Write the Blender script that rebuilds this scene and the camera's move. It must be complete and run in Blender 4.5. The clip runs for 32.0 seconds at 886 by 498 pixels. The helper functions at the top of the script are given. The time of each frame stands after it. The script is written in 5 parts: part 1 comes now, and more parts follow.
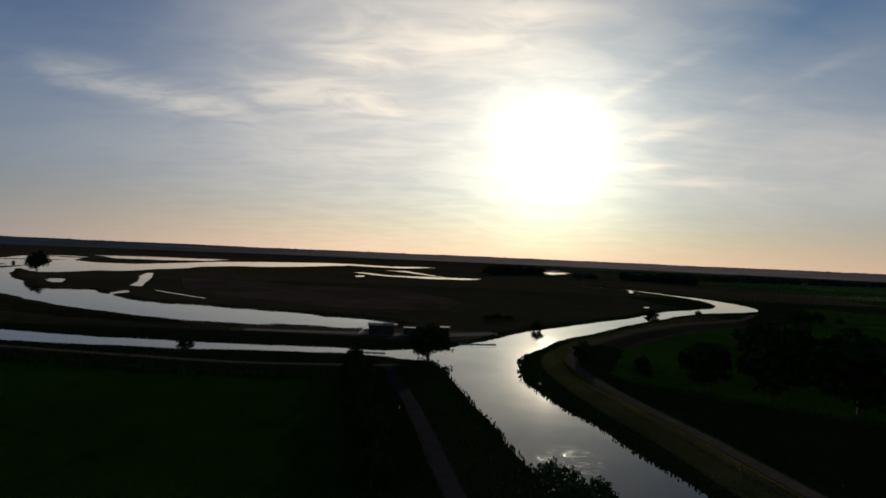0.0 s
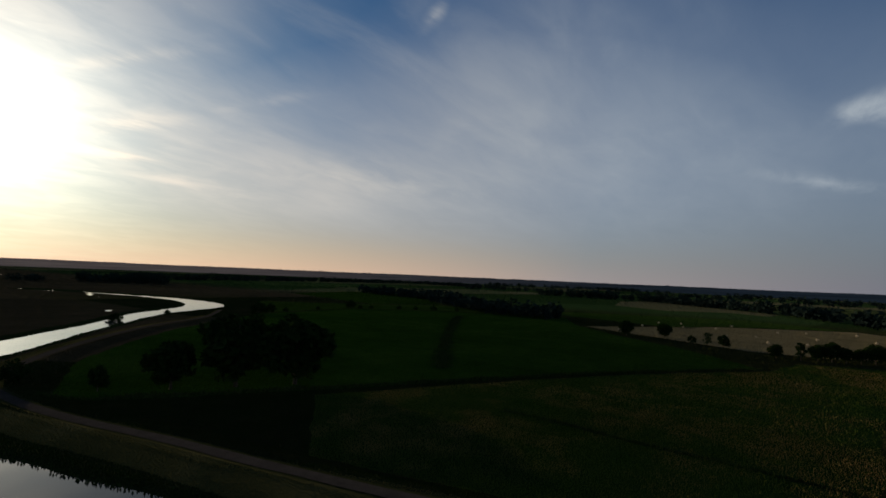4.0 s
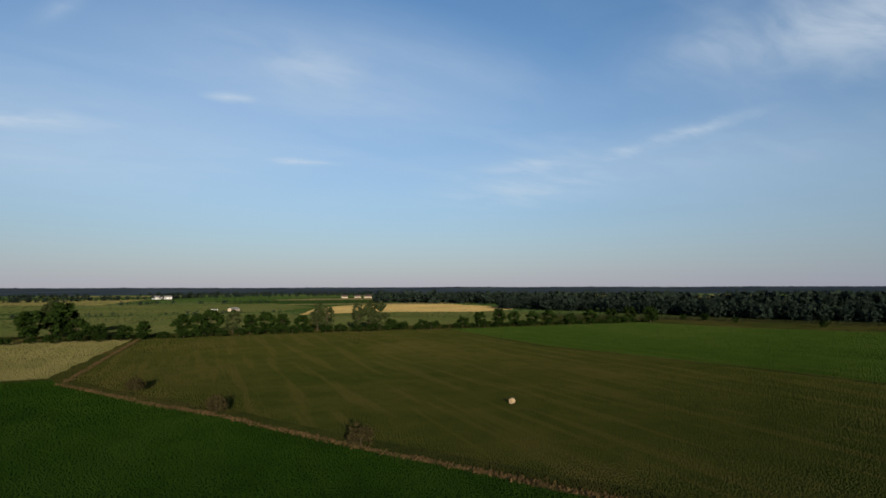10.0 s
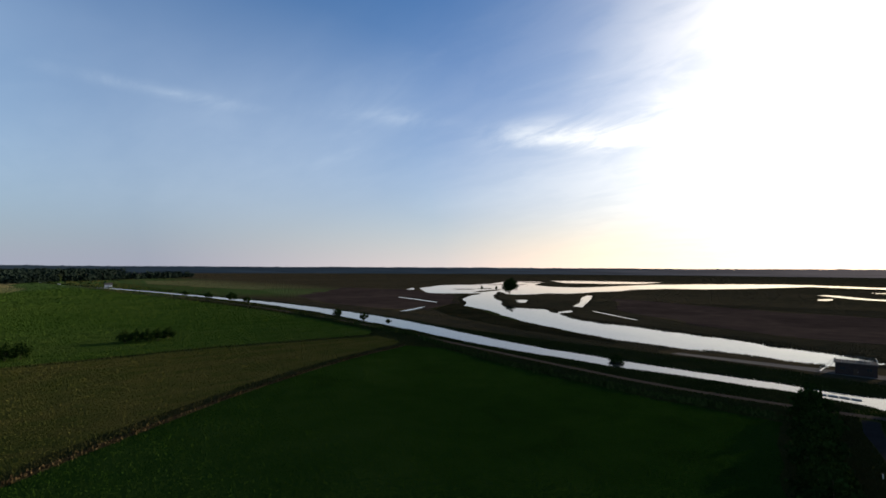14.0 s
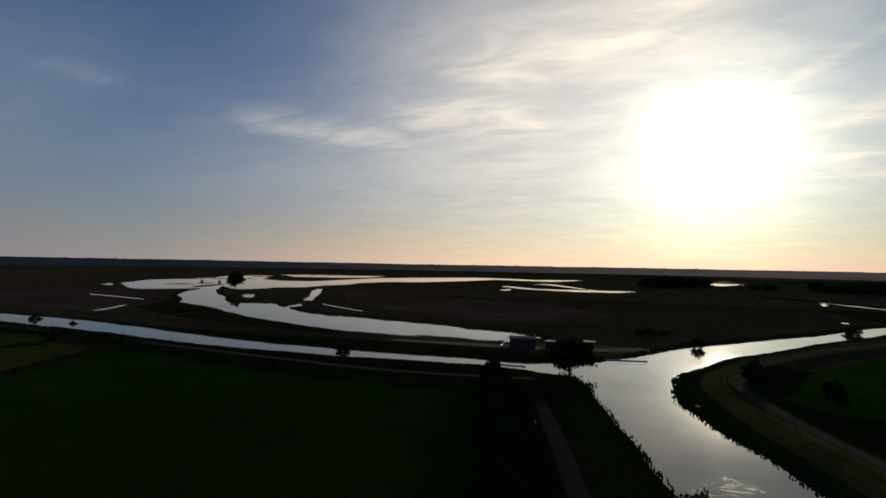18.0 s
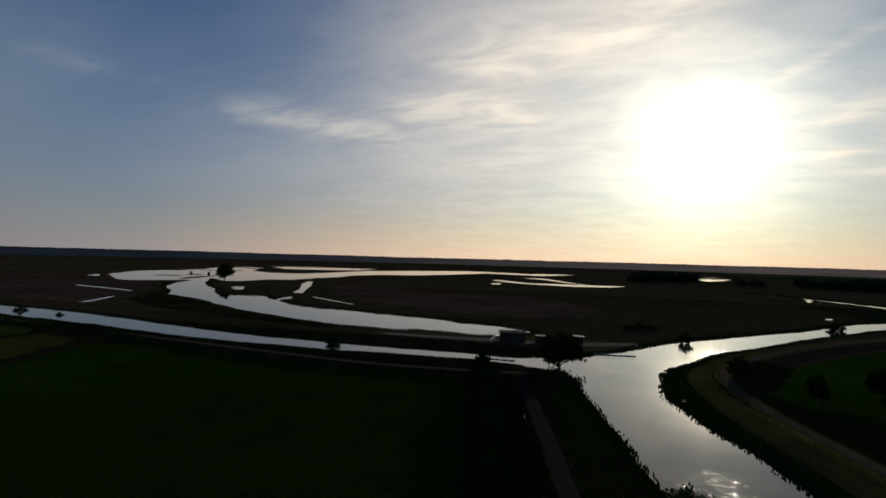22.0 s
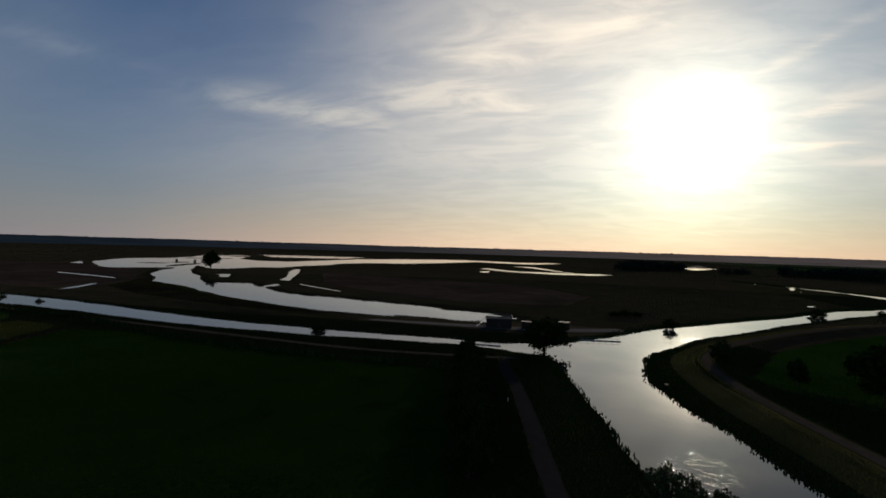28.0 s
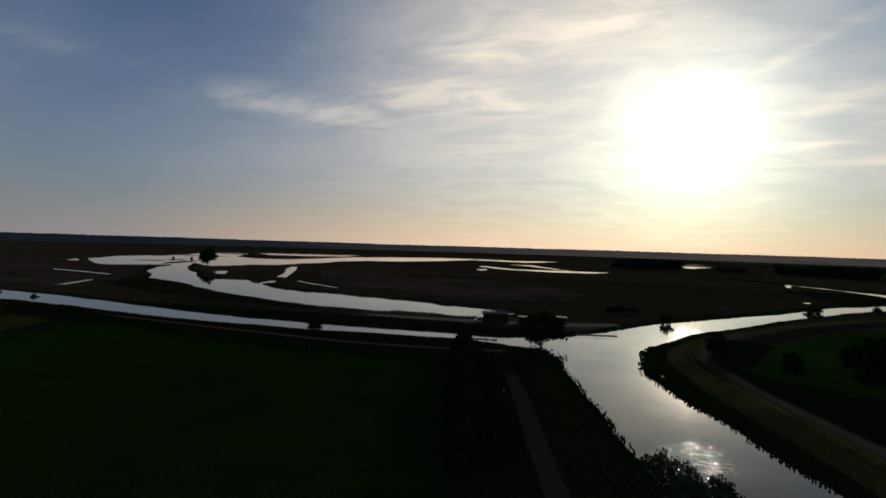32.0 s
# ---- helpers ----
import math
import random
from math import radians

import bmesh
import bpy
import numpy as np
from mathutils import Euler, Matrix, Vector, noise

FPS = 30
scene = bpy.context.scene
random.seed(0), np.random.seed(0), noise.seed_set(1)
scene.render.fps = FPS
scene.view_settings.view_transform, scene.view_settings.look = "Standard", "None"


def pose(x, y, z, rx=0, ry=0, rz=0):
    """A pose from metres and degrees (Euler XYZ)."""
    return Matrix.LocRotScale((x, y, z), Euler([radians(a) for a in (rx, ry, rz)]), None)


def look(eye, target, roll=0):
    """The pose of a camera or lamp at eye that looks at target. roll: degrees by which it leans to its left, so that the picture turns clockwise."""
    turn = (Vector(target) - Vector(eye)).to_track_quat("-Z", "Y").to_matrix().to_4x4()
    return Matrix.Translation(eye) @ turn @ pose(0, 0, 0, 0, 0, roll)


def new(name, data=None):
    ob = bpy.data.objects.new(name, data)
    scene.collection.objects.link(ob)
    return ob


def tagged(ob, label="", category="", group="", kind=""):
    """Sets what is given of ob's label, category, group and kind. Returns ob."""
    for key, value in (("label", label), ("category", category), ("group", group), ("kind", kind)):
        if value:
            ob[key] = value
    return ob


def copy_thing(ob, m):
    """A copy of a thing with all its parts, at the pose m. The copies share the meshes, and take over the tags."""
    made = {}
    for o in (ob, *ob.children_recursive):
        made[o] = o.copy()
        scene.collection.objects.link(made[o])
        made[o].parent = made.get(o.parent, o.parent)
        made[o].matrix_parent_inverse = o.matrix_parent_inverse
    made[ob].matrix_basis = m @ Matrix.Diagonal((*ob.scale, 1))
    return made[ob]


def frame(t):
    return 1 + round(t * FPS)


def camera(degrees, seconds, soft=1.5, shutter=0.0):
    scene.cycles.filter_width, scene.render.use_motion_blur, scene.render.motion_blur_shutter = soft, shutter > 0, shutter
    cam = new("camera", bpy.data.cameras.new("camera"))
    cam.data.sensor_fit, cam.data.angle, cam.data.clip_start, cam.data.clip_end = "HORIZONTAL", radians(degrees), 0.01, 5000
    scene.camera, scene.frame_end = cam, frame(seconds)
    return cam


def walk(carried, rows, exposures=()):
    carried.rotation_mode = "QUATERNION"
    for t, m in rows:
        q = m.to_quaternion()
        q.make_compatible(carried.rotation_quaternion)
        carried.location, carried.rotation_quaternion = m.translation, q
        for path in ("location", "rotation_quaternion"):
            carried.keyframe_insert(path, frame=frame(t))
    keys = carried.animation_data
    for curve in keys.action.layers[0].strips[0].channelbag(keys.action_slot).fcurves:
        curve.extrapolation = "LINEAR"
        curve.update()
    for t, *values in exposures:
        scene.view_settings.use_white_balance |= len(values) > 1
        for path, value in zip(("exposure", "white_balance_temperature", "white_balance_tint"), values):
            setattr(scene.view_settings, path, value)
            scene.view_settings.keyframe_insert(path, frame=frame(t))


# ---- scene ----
LENS = 83.4
PATH = [  # seconds, x, y, z, yaw, pitch, roll
    (0.0, -2.78, -1.35, 30.27, 0.44, 0.70, -2.47), (0.5, -2.72, -1.33, 30.26, -4.79, 0.92, -2.44),
    (1.0, -2.62, -1.26, 30.26, -13.83, 1.18, -2.08), (1.5, -2.50, -1.23, 30.20, -20.57, 1.26, -2.05),
    (2.0, -2.36, -1.19, 30.18, -27.06, 1.38, -2.13), (2.5, -2.23, -1.16, 30.14, -33.92, 2.01, -2.79),
    (4.5, -1.01, -0.35, 29.72, -64.54, 3.14, -2.31), (5.0, -0.89, -0.21, 29.51, -74.44, 3.16, -2.60),
    (5.5, -0.82, -0.11, 29.38, -83.31, 3.42, -2.75), (6.0, -0.80, -0.12, 29.18, -95.47, 3.77, -2.14),
    (6.5, -0.80, -0.13, 29.14, -104.83, 4.15, -2.02), (7.0, -0.81, 0.01, 29.13, -119.04, 4.33, -1.61),
    (7.5, -0.76, 0.11, 28.98, -130.78, 4.55, -1.75), (8.0, -0.75, 0.23, 28.86, -143.41, 4.82, -1.51),
    (8.5, -0.60, 0.25, 28.82, -156.95, 4.40, -1.63), (9.0, -0.45, 0.29, 28.86, -173.57, 4.82, -0.86),
    (9.5, -0.33, 0.29, 28.89, -187.58, 4.79, -0.65), (10.0, -0.20, 0.37, 28.88, -205.75, 4.43, 0.15),
    (10.5, -0.06, 0.40, 28.90, -222.60, 4.21, 0.20), (11.0, -0.07, 0.37, 28.93, -241.32, 3.75, 0.50),
    (11.5, -0.00, 0.34, 29.08, -256.90, 3.35, 0.60), (12.0, -0.01, 0.34, 29.29, -274.99, 3.43, -0.64),
    (12.5, -0.04, 0.34, 29.54, -290.20, 2.69, -0.17), (13.0, -0.04, 0.26, 29.74, -305.72, 2.32, -0.14),
    (13.5, -0.01, 0.14, 29.86, -311.18, 2.19, -0.27), (15.5, 0.32, -0.13, 30.14, -314.80, 2.00, -0.47),
    (16.0, 0.32, -0.13, 29.95, -319.42, 1.81, -1.14), (16.5, 0.37, -0.18, 29.82, -326.37, 2.09, -0.22),
    (17.0, 0.29, -0.19, 29.69, -333.69, 1.93, -0.54), (17.5, 0.32, -0.24, 29.64, -337.99, 1.95, -0.63),
    (18.0, 0.33, -0.27, 29.67, -342.69, 1.81, -1.05), (18.5, 0.36, -0.31, 29.61, -343.09, 1.85, -1.09),
    (19.0, 0.43, -0.41, 29.57, -342.56, 1.90, -1.22), (19.5, 0.41, -0.43, 29.59, -343.02, 1.47, -1.39),
    (20.0, 0.32, -0.42, 29.68, -343.76, 1.44, -1.47), (20.5, 0.34, -0.44, 29.79, -343.36, 1.60, -1.25),
    (21.0, 0.32, -0.43, 29.94, -343.82, 1.53, -1.33), (21.5, 0.37, -0.45, 29.98, -344.49, 1.17, -1.47),
    (22.0, 0.33, -0.41, 30.03, -343.72, 1.05, -1.54), (22.5, 0.41, -0.39, 30.11, -343.75, 0.99, -1.40),
    (23.0, 0.59, -0.40, 30.13, -344.69, 0.87, -1.28), (23.5, 0.69, -0.32, 30.12, -345.26, 0.63, -1.63),
    (24.0, 0.69, -0.14, 30.11, -345.33, 0.56, -1.88), (24.5, 0.81, -0.06, 30.12, -344.53, 0.53, -1.73),
    (25.0, 0.97, -0.00, 30.04, -344.93, 0.42, -1.69), (25.5, 1.20, -0.02, 29.96, -344.85, 0.08, -1.95),
    (27.5, 1.08, 0.81, 29.02, -345.05, 0.03, -1.79), (28.0, 1.12, 0.87, 28.90, -344.93, -0.18, -1.68),
    (28.5, 1.21, 0.92, 28.72, -344.84, -0.36, -1.51), (29.0, 1.35, 0.96, 28.54, -345.80, -0.26, -1.67),
    (29.5, 1.36, 1.04, 28.39, -345.37, -0.23, -1.63), (30.0, 1.36, 1.09, 28.21, -345.67, -0.33, -1.66),
    (30.5, 1.43, 1.14, 27.98, -345.21, -0.25, -1.61), (31.0, 1.54, 1.15, 27.81, -345.22, -0.37, -1.59),
    (31.5, 1.50, 1.21, 27.58, -345.93, -0.04, -1.70), (32.0, 1.39, 1.26, 27.43, -345.20, -0.31, -1.74),
]

# stops by which the clip's camera opens and closes as it turns from and to the sun
EXPOSURE = [(0.0, -0.35), (2.5, -0.35), (4.5, -0.22), (5.0, 0.0), (6.0, 0.25), (7.0, 0.22), (8.0, 0.28), (9.0, 0.42), (11.0, 0.6), (12.0, 1.0), (13.0, 1.1), (13.5, 1.05), (15.5, 0.4), (16.0, 0.22), (16.5, 0.08), (17.0, -0.08), (18.0, -0.3), (32.0, -0.4)]
cam = camera(LENS, 32.0, soft=1.7)
walk(cam, [(t, pose(x, y, z, 90 + pitch, roll, yaw)) for t, x, y, z, yaw, pitch, roll in PATH], EXPOSURE)

# ---- light: a low hazy evening sun and the sky ----
SUN_AZ, SUN_EL = 11.8, 12.6      # degrees clockwise from +y, degrees up
SUN_DIR = Vector((math.sin(radians(SUN_AZ)) * math.cos(radians(SUN_EL)), math.cos(radians(SUN_AZ)) * math.cos(radians(SUN_EL)), math.sin(radians(SUN_EL))))
SKY_STRENGTH = 0.088
SUN_STRENGTH = 3.8


def sky_dir(az, el):
    """Unit vector for an azimuth clockwise from +y and an elevation."""
    a, e = radians(az), radians(el)
    return Vector((math.sin(a) * math.cos(e), math.cos(a) * math.cos(e), math.sin(e)))


class Nodes:
    """Small helper to wire shader nodes."""

    def __init__(self, tree):
        self.tree = tree
        tree.nodes.clear()

    def add(self, kind, inputs=None):
        n = self.tree.nodes.new(kind)
        for key, value in (inputs or {}).items():
            self.put(n.inputs[key], value)
        return n

    def put(self, socket, value):
        if isinstance(value, bpy.types.NodeSocket):
            self.tree.links.new(value, socket)
        else:
            socket.default_value = value

    def math(self, op, a, b=0.0, clamp=False):
        n = self.add("ShaderNodeMath")
        n.operation, n.use_clamp = op, clamp
        self.put(n.inputs[0], a), self.put(n.inputs[1], b)
        return n.outputs[0]

    def vec(self, op, a, b=(0, 0, 0)):
        n = self.add("ShaderNodeVectorMath")
        n.operation = op
        self.put(n.inputs[0], a)
        if op != "NORMALIZE":
            self.put(n.inputs[1], b)
        return n.outputs["Value" if op == "DOT_PRODUCT" else "Vector"]

    def mix(self, fac, a, b, blend="MIX"):
        n = self.add("ShaderNodeMix")
        n.data_type, n.blend_type = "RGBA", blend
        self.put(n.inputs[0], fac), self.put(n.inputs[6], a), self.put(n.inputs[7], b)
        return n.outputs[2]

    def ramp(self, fac, *stops):
        n = self.add("ShaderNodeValToRGB", {"Fac": fac})
        el = n.color_ramp.elements
        while len(el) < len(stops):
            el.new(0.5)
        for e, (p, c) in zip(el, stops):
            e.position, e.color = p, c if len(c) == 4 else (*c, 1)
        return n.outputs["Color"]

    def noise(self, vector, scale, detail=4.0, rough=0.55, distortion=0.0):
        n = self.add("ShaderNodeTexNoise", {"Vector": vector, "Scale": scale, "Detail": detail, "Roughness": rough, "Distortion": distortion})
        return n.outputs["Fac"]

    def smooth(self, value, low, high, to0=0.0, to1=1.0):
        n = self.add("ShaderNodeMapRange", {"Value": value, "From Min": low, "From Max": high, "To Min": to0, "To Max": to1})
        n.interpolation_type = "SMOOTHSTEP"
        return n.outputs["Result"]


def build_world():
    world = bpy.data.worlds.new("evening_sky")
    world.use_nodes = True
    scene.world = world
    n = Nodes(world.node_tree)
    way = n.add("ShaderNodeTexCoord").outputs["Generated"]
    air = n.add("ShaderNodeTexSky")
    air.sky_type, air.sun_disc = "NISHITA", False
    air.sun_elevation, air.sun_rotation = radians(SUN_EL), radians(SUN_AZ)
    air.altitude, air.air_density, air.dust_density, air.ozone_density = 0.0, 1.1, 0.35, 2.2
    up = n.add("ShaderNodeSeparateXYZ", {"Vector": way}).outputs["Z"]
    height = n.math("MAXIMUM", up, 0.0)
    near = n.math("MAXIMUM", n.vec("DOT_PRODUCT", way, tuple(SUN_DIR)), 0.0)
    side = n.math("MULTIPLY", n.math("ADD", n.vec("DOT_PRODUCT", way, tuple(SUN_DIR)), 1.0), 0.5)
    # deep blue to the sides of the sun, paler opposite and towards it
    tint = n.ramp(side, (0.0, (0.66, 1.14, 1.42)), (0.3, (0.44, 0.94, 1.26)), (0.5, (0.36, 0.76, 1.08)), (0.77, (0.11, 0.5, 0.86)), (1.0, (0.16, 0.48, 0.7)))
    sky = n.vec("MULTIPLY", n.vec("MULTIPLY", air.outputs[0], tint), (SKY_STRENGTH, SKY_STRENGTH, SKY_STRENGTH))
    # pale haze that thickens to the horizon, warmer below the sun
    thick = n.math("POWER", 2.718, n.math("MULTIPLY", height, n.math("SUBTRACT", -3.4, n.math("MULTIPLY", near, 5.1))))
    haze = n.ramp(side, (0.0, (0.305, 0.29, 0.335)), (0.3, (0.205, 0.215, 0.268)), (0.5, (0.2, 0.206, 0.26)), (0.75, (0.42, 0.365, 0.36)), (1.0, (1.02, 0.67, 0.44)))
    sky = n.mix(n.math("MULTIPLY", thick, 0.95), sky, haze)
    # high cloud lies on a flat layer, drawn out towards the horizon
    lift = n.math("ADD", height, 0.16)
    flat = n.vec("DIVIDE", way, n.add("ShaderNodeCombineXYZ", {"X": lift, "Y": lift, "Z": lift}).outputs[0])
    streak = n.add("ShaderNodeMapping", {"Vector": flat, "Rotation": (0, 0, radians(35)), "Scale": (0.6, 1.5, 1.0)}).outputs[0]
    fine = n.noise(streak, 2.1, 8.0, 0.56, 0.45)
    broad = n.noise(streak, 0.8, 4.0, 0.5, 0.4)
    wisp_way = n.add("ShaderNodeMapping", {"Vector": flat, "Rotation": (0, 0, radians(20)), "Scale": (0.9, 1.7, 1.0)}).outputs[0]
    torn = n.noise(wisp_way, 3.2, 9.0, 0.58, 0.6)
    combed = n.noise(n.add("ShaderNodeMapping", {"Vector": flat, "Rotation": (0, 0, radians(48)), "Scale": (0.5, 4.0, 1.0)}).outputs[0], 3.0, 5.0, 0.55, 0.5)
    feather = n.math("ADD", n.math("MULTIPLY", torn, 0.82), n.math("MULTIPLY", combed, 0.18))
    veil = n.math("MULTIPLY", n.smooth(fine, 0.42, 0.78), n.math("MULTIPLY", n.smooth(broad, 0.4, 0.66), n.smooth(up, 0.1, 0.3)))

    def patch(az, el, w, h, tilt, deep):
        """Soft spot in the sky: one in its middle, nought at its rim."""
        turn = (Matrix.Rotation(radians(-az), 3, "Z") @ Matrix.Rotation(radians(el), 3, "X") @ Matrix.Rotation(radians(tilt), 3, "Y")).to_euler()
        m = n.add("ShaderNodeMapping", {"Vector": way, "Location": sky_dir(az, el), "Rotation": turn, "Scale": (radians(w), deep, radians(h))})
        m.vector_type = "TEXTURE"
        g = n.add("ShaderNodeTexGradient", {"Vector": m.outputs[0]})
        g.gradient_type = "SPHERICAL"
        return g.outputs["Fac"]

    # single wisps: azimuth, elevation, half width, half height, tilt, weight
    wisps = None
    for az, el, w, h, tilt, weight in WISPS_WEST + WISPS_EAST:
        g = n.math("MULTIPLY", patch(az, el, w * 1.15, h * 1.35, tilt, 0.3), weight)
        wisps = g if wisps is None else n.math("ADD", wisps, g)
    # torn away where the layer is thin
    worn = n.math("MULTIPLY", n.smooth(feather, 0.3, 0.68), 0.85)
    wisps = n.smooth(n.math("MULTIPLY", wisps, n.math("ADD", worn, 0.3)), 0.0, 1.25, 0.0, 0.8)
    # smooth banks of thin cloud: azimuth, elevation, half width, half height, weight
    banks = None
    for az, el, w, h, weight in BANKS:
        g = n.math("MULTIPLY", patch(az, el, w, h, 0, 0.5), weight)
        banks = g if banks is None else n.math("ADD", banks, g)
    banks = n.math("MULTIPLY", banks, n.math("ADD", n.math("MULTIPLY", broad, 1.1), n.math("MULTIPLY", feather, 0.6)))
    # light scattered forward by the veil round the sun
    mottle = n.smooth(n.math("ADD", n.math("MULTIPLY", torn, 0.6), n.math("MULTIPLY", fine, 0.4)), 0.34, 0.66, 0.8, 1.2)
    core = n.math("MULTIPLY", n.math("POWER", near, 600.0), 4.0)
    halo = n.math("MULTIPLY", n.math("MULTIPLY", n.math("POWER", near, 85.0), 1.05), mottle)
    drift = n.math("MAXIMUM", n.vec("DOT_PRODUCT", way, tuple(sky_dir(SUN_AZ - 12, SUN_EL + 3))), 0.0)
    wide = n.math("MULTIPLY", n.math("POWER", drift, 10.0), 0.5)
    wide = n.math("MULTIPLY", wide, n.smooth(feather, 0.38, 0.62, 0.88, 1.1))
    glow = n.math("ADD", n.math("ADD", halo, wide), core)
    glow = n.vec("MULTIPLY", n.add("ShaderNodeCombineXYZ", {"X": glow, "Y": glow, "Z": glow}).outputs[0], (1.0, 0.82, 0.58))
    veil = n.math("MULTIPLY", veil, n.math("ADD", n.math("MULTIPLY", n.math("POWER", near, 5.0), 0.1), 0.16))
    cover = n.math("ADD", n.math("ADD", veil, wisps), banks, clamp=True)
    cover = n.math("MULTIPLY", cover, n.smooth(up, 0.01, 0.13))
    bright = n.math("ADD", n.math("MULTIPLY", n.math("POWER", near, 7.0), 0.5), CLOUD)
    cloud = n.vec("MULTIPLY", n.add("ShaderNodeCombineXYZ", {"X": bright, "Y": bright, "Z": bright}).outputs[0], n.mix(n.math("POWER", near, 3.0), (0.84, 0.96, 1.08, 1), (1.0, 0.9, 0.77, 1)))
    colour = n.mix(cover, sky, cloud)
    colour = n.vec("ADD", colour, glow)
    back = n.add("ShaderNodeBackground", {"Color": colour, "Strength": 1.0})
    n.add("ShaderNodeOutputWorld", {"Surface": back.outputs[0]})


CLOUD = 0.52
BANKS = [
    (60, 12, 36, 15, 0.75), (92, 14, 32, 14, 0.3), (42, 7, 30, 8, 0.45), (70, 26, 24, 10, 0.3), (-112, 22, 30, 9, 0.2), (-130, 13, 40, 5, 0.25), (-170, 22, 34, 10, 0.4), (165, 13, 40, 7, 0.4), (-72, 15, 34, 13, 0.17), (-100, 9, 40, 8, 0.12),
    (-52, 18, 26, 12, 0.08), (-8, 21, 24, 13, 0.6), (-20, 11, 34, 8, 0.5), (26, 14, 14, 10, 0.35), (14, 26, 20, 8, 0.35),
]
WISPS_WEST = [
    (-30, 14.0, 10.0, 1.2, 2, 0.70), (-38, 15.2, 8.0, 2.0, -8, 0.50), (-19, 16.2, 14.0, 2.2, -4, 0.55), (-7, 16.0, 10.0, 2.0, -2, 0.50), (-14, 20.0, 12.0, 3.5, -14, 0.50), (-4, 24.0, 14.0, 3.6, -12, 0.50),
    (8, 25.0, 11.0, 3.5, -16, 0.50), (22, 19.4, 9.0, 0.8, -22, 0.65), (21, 10.3, 5.5, 0.45, 2, 1.20), (23, 13.8, 4.5, 1.2, -18, 0.55), (20, 12.6, 6.0, 0.8, -10, 0.45), (27, 8.4, 9.0, 0.9, 6, 0.60),
    (34, 17.4, 10.0, 0.8, -20, 0.35), (53, 28.0, 2.4, 0.9, -50, 1.00), (48, 10.5, 16.0, 2.2, 6, 0.45), (96, 16.4, 3.6, 1.2, -20, 0.95), (99, 14.8, 6.0, 1.2, 22, 0.70),
    (109, 12.8, 12.0, 1.3, 16, 0.85), (119, 10.0, 7.0, 0.7, 18, 0.55), (93, 10.0, 7.0, 0.8, 14, 0.70), (124, 16.2, 5.0, 1.6, 10, 1.10), (145, 15.4, 9.0, 1.6, 4, 1.10), (139, 19.6, 3.0, 0.9, -45, 0.80),
]
WISPS_EAST = [
    (138, 22.6, 7.1, 0.6, -9, 0.50), (138, 10.9, 7.7, 0.8, 10, 0.40), (-178, 19.8, 2.9, 0.6, -3, 0.90), (-170, 13.9, 5.2, 0.5, -2, 0.80), (165, 14.8, 9.0, 1.0, -8, 0.70),
    (-145, 11.0, 15.5, 2.9, -6, 0.50), (-169, 24.2, 16.8, 3.9, 20, 0.40), (167, 24.5, 3.2, 1.0, -45, 0.40), (-111, 23.0, 14.8, 5.5, 4, 0.80), (-106, 25.9, 4.5, 1.8, 35, 1.00),
    (-128, 15.7, 8.4, 0.9, -10, 0.70), (-128, 23.3, 7.1, 2.9, -5, 0.35), (-143, 14.0, 12.9, 1.0, -4, 0.40), (-77, 17.2, 12.9, 0.8, 3, 0.40), (-30, 14.1, 10.3, 1.9, 8, 0.60),
    (-53, 16.8, 10.3, 1.3, 4, 0.35),
]
build_world()
sun = new("sun", bpy.data.lights.new("sun", "SUN"))
sun.data.energy, sun.data.angle, sun.data.color = SUN_STRENGTH, radians(0.6), (1.0, 0.84, 0.66)
sun.matrix_basis = look(tuple(SUN_DIR * 100), (0, 0, 0))

# ---- materials ----
MATS = {}


def material(name, rough=0.85, spec=0.2):
    m = bpy.data.materials.new(name)
    m.use_nodes = True
    n = Nodes(m.node_tree)
    b = n.add("ShaderNodeBsdfPrincipled", {"Roughness": rough, "Specular IOR Level": spec})
    n.add("ShaderNodeOutputMaterial", {"Surface": b.outputs[0]})
    MATS[name] = m
    return n, b


def bump(n, b, height, strength=0.4, distance=0.1):
    n.put(b.inputs["Normal"], n.add("ShaderNodeBump", {"Height": height, "Strength": strength, "Distance": distance}).outputs[0])


def place_of(n):
    return n.add("ShaderNodeNewGeometry").outputs["Position"]


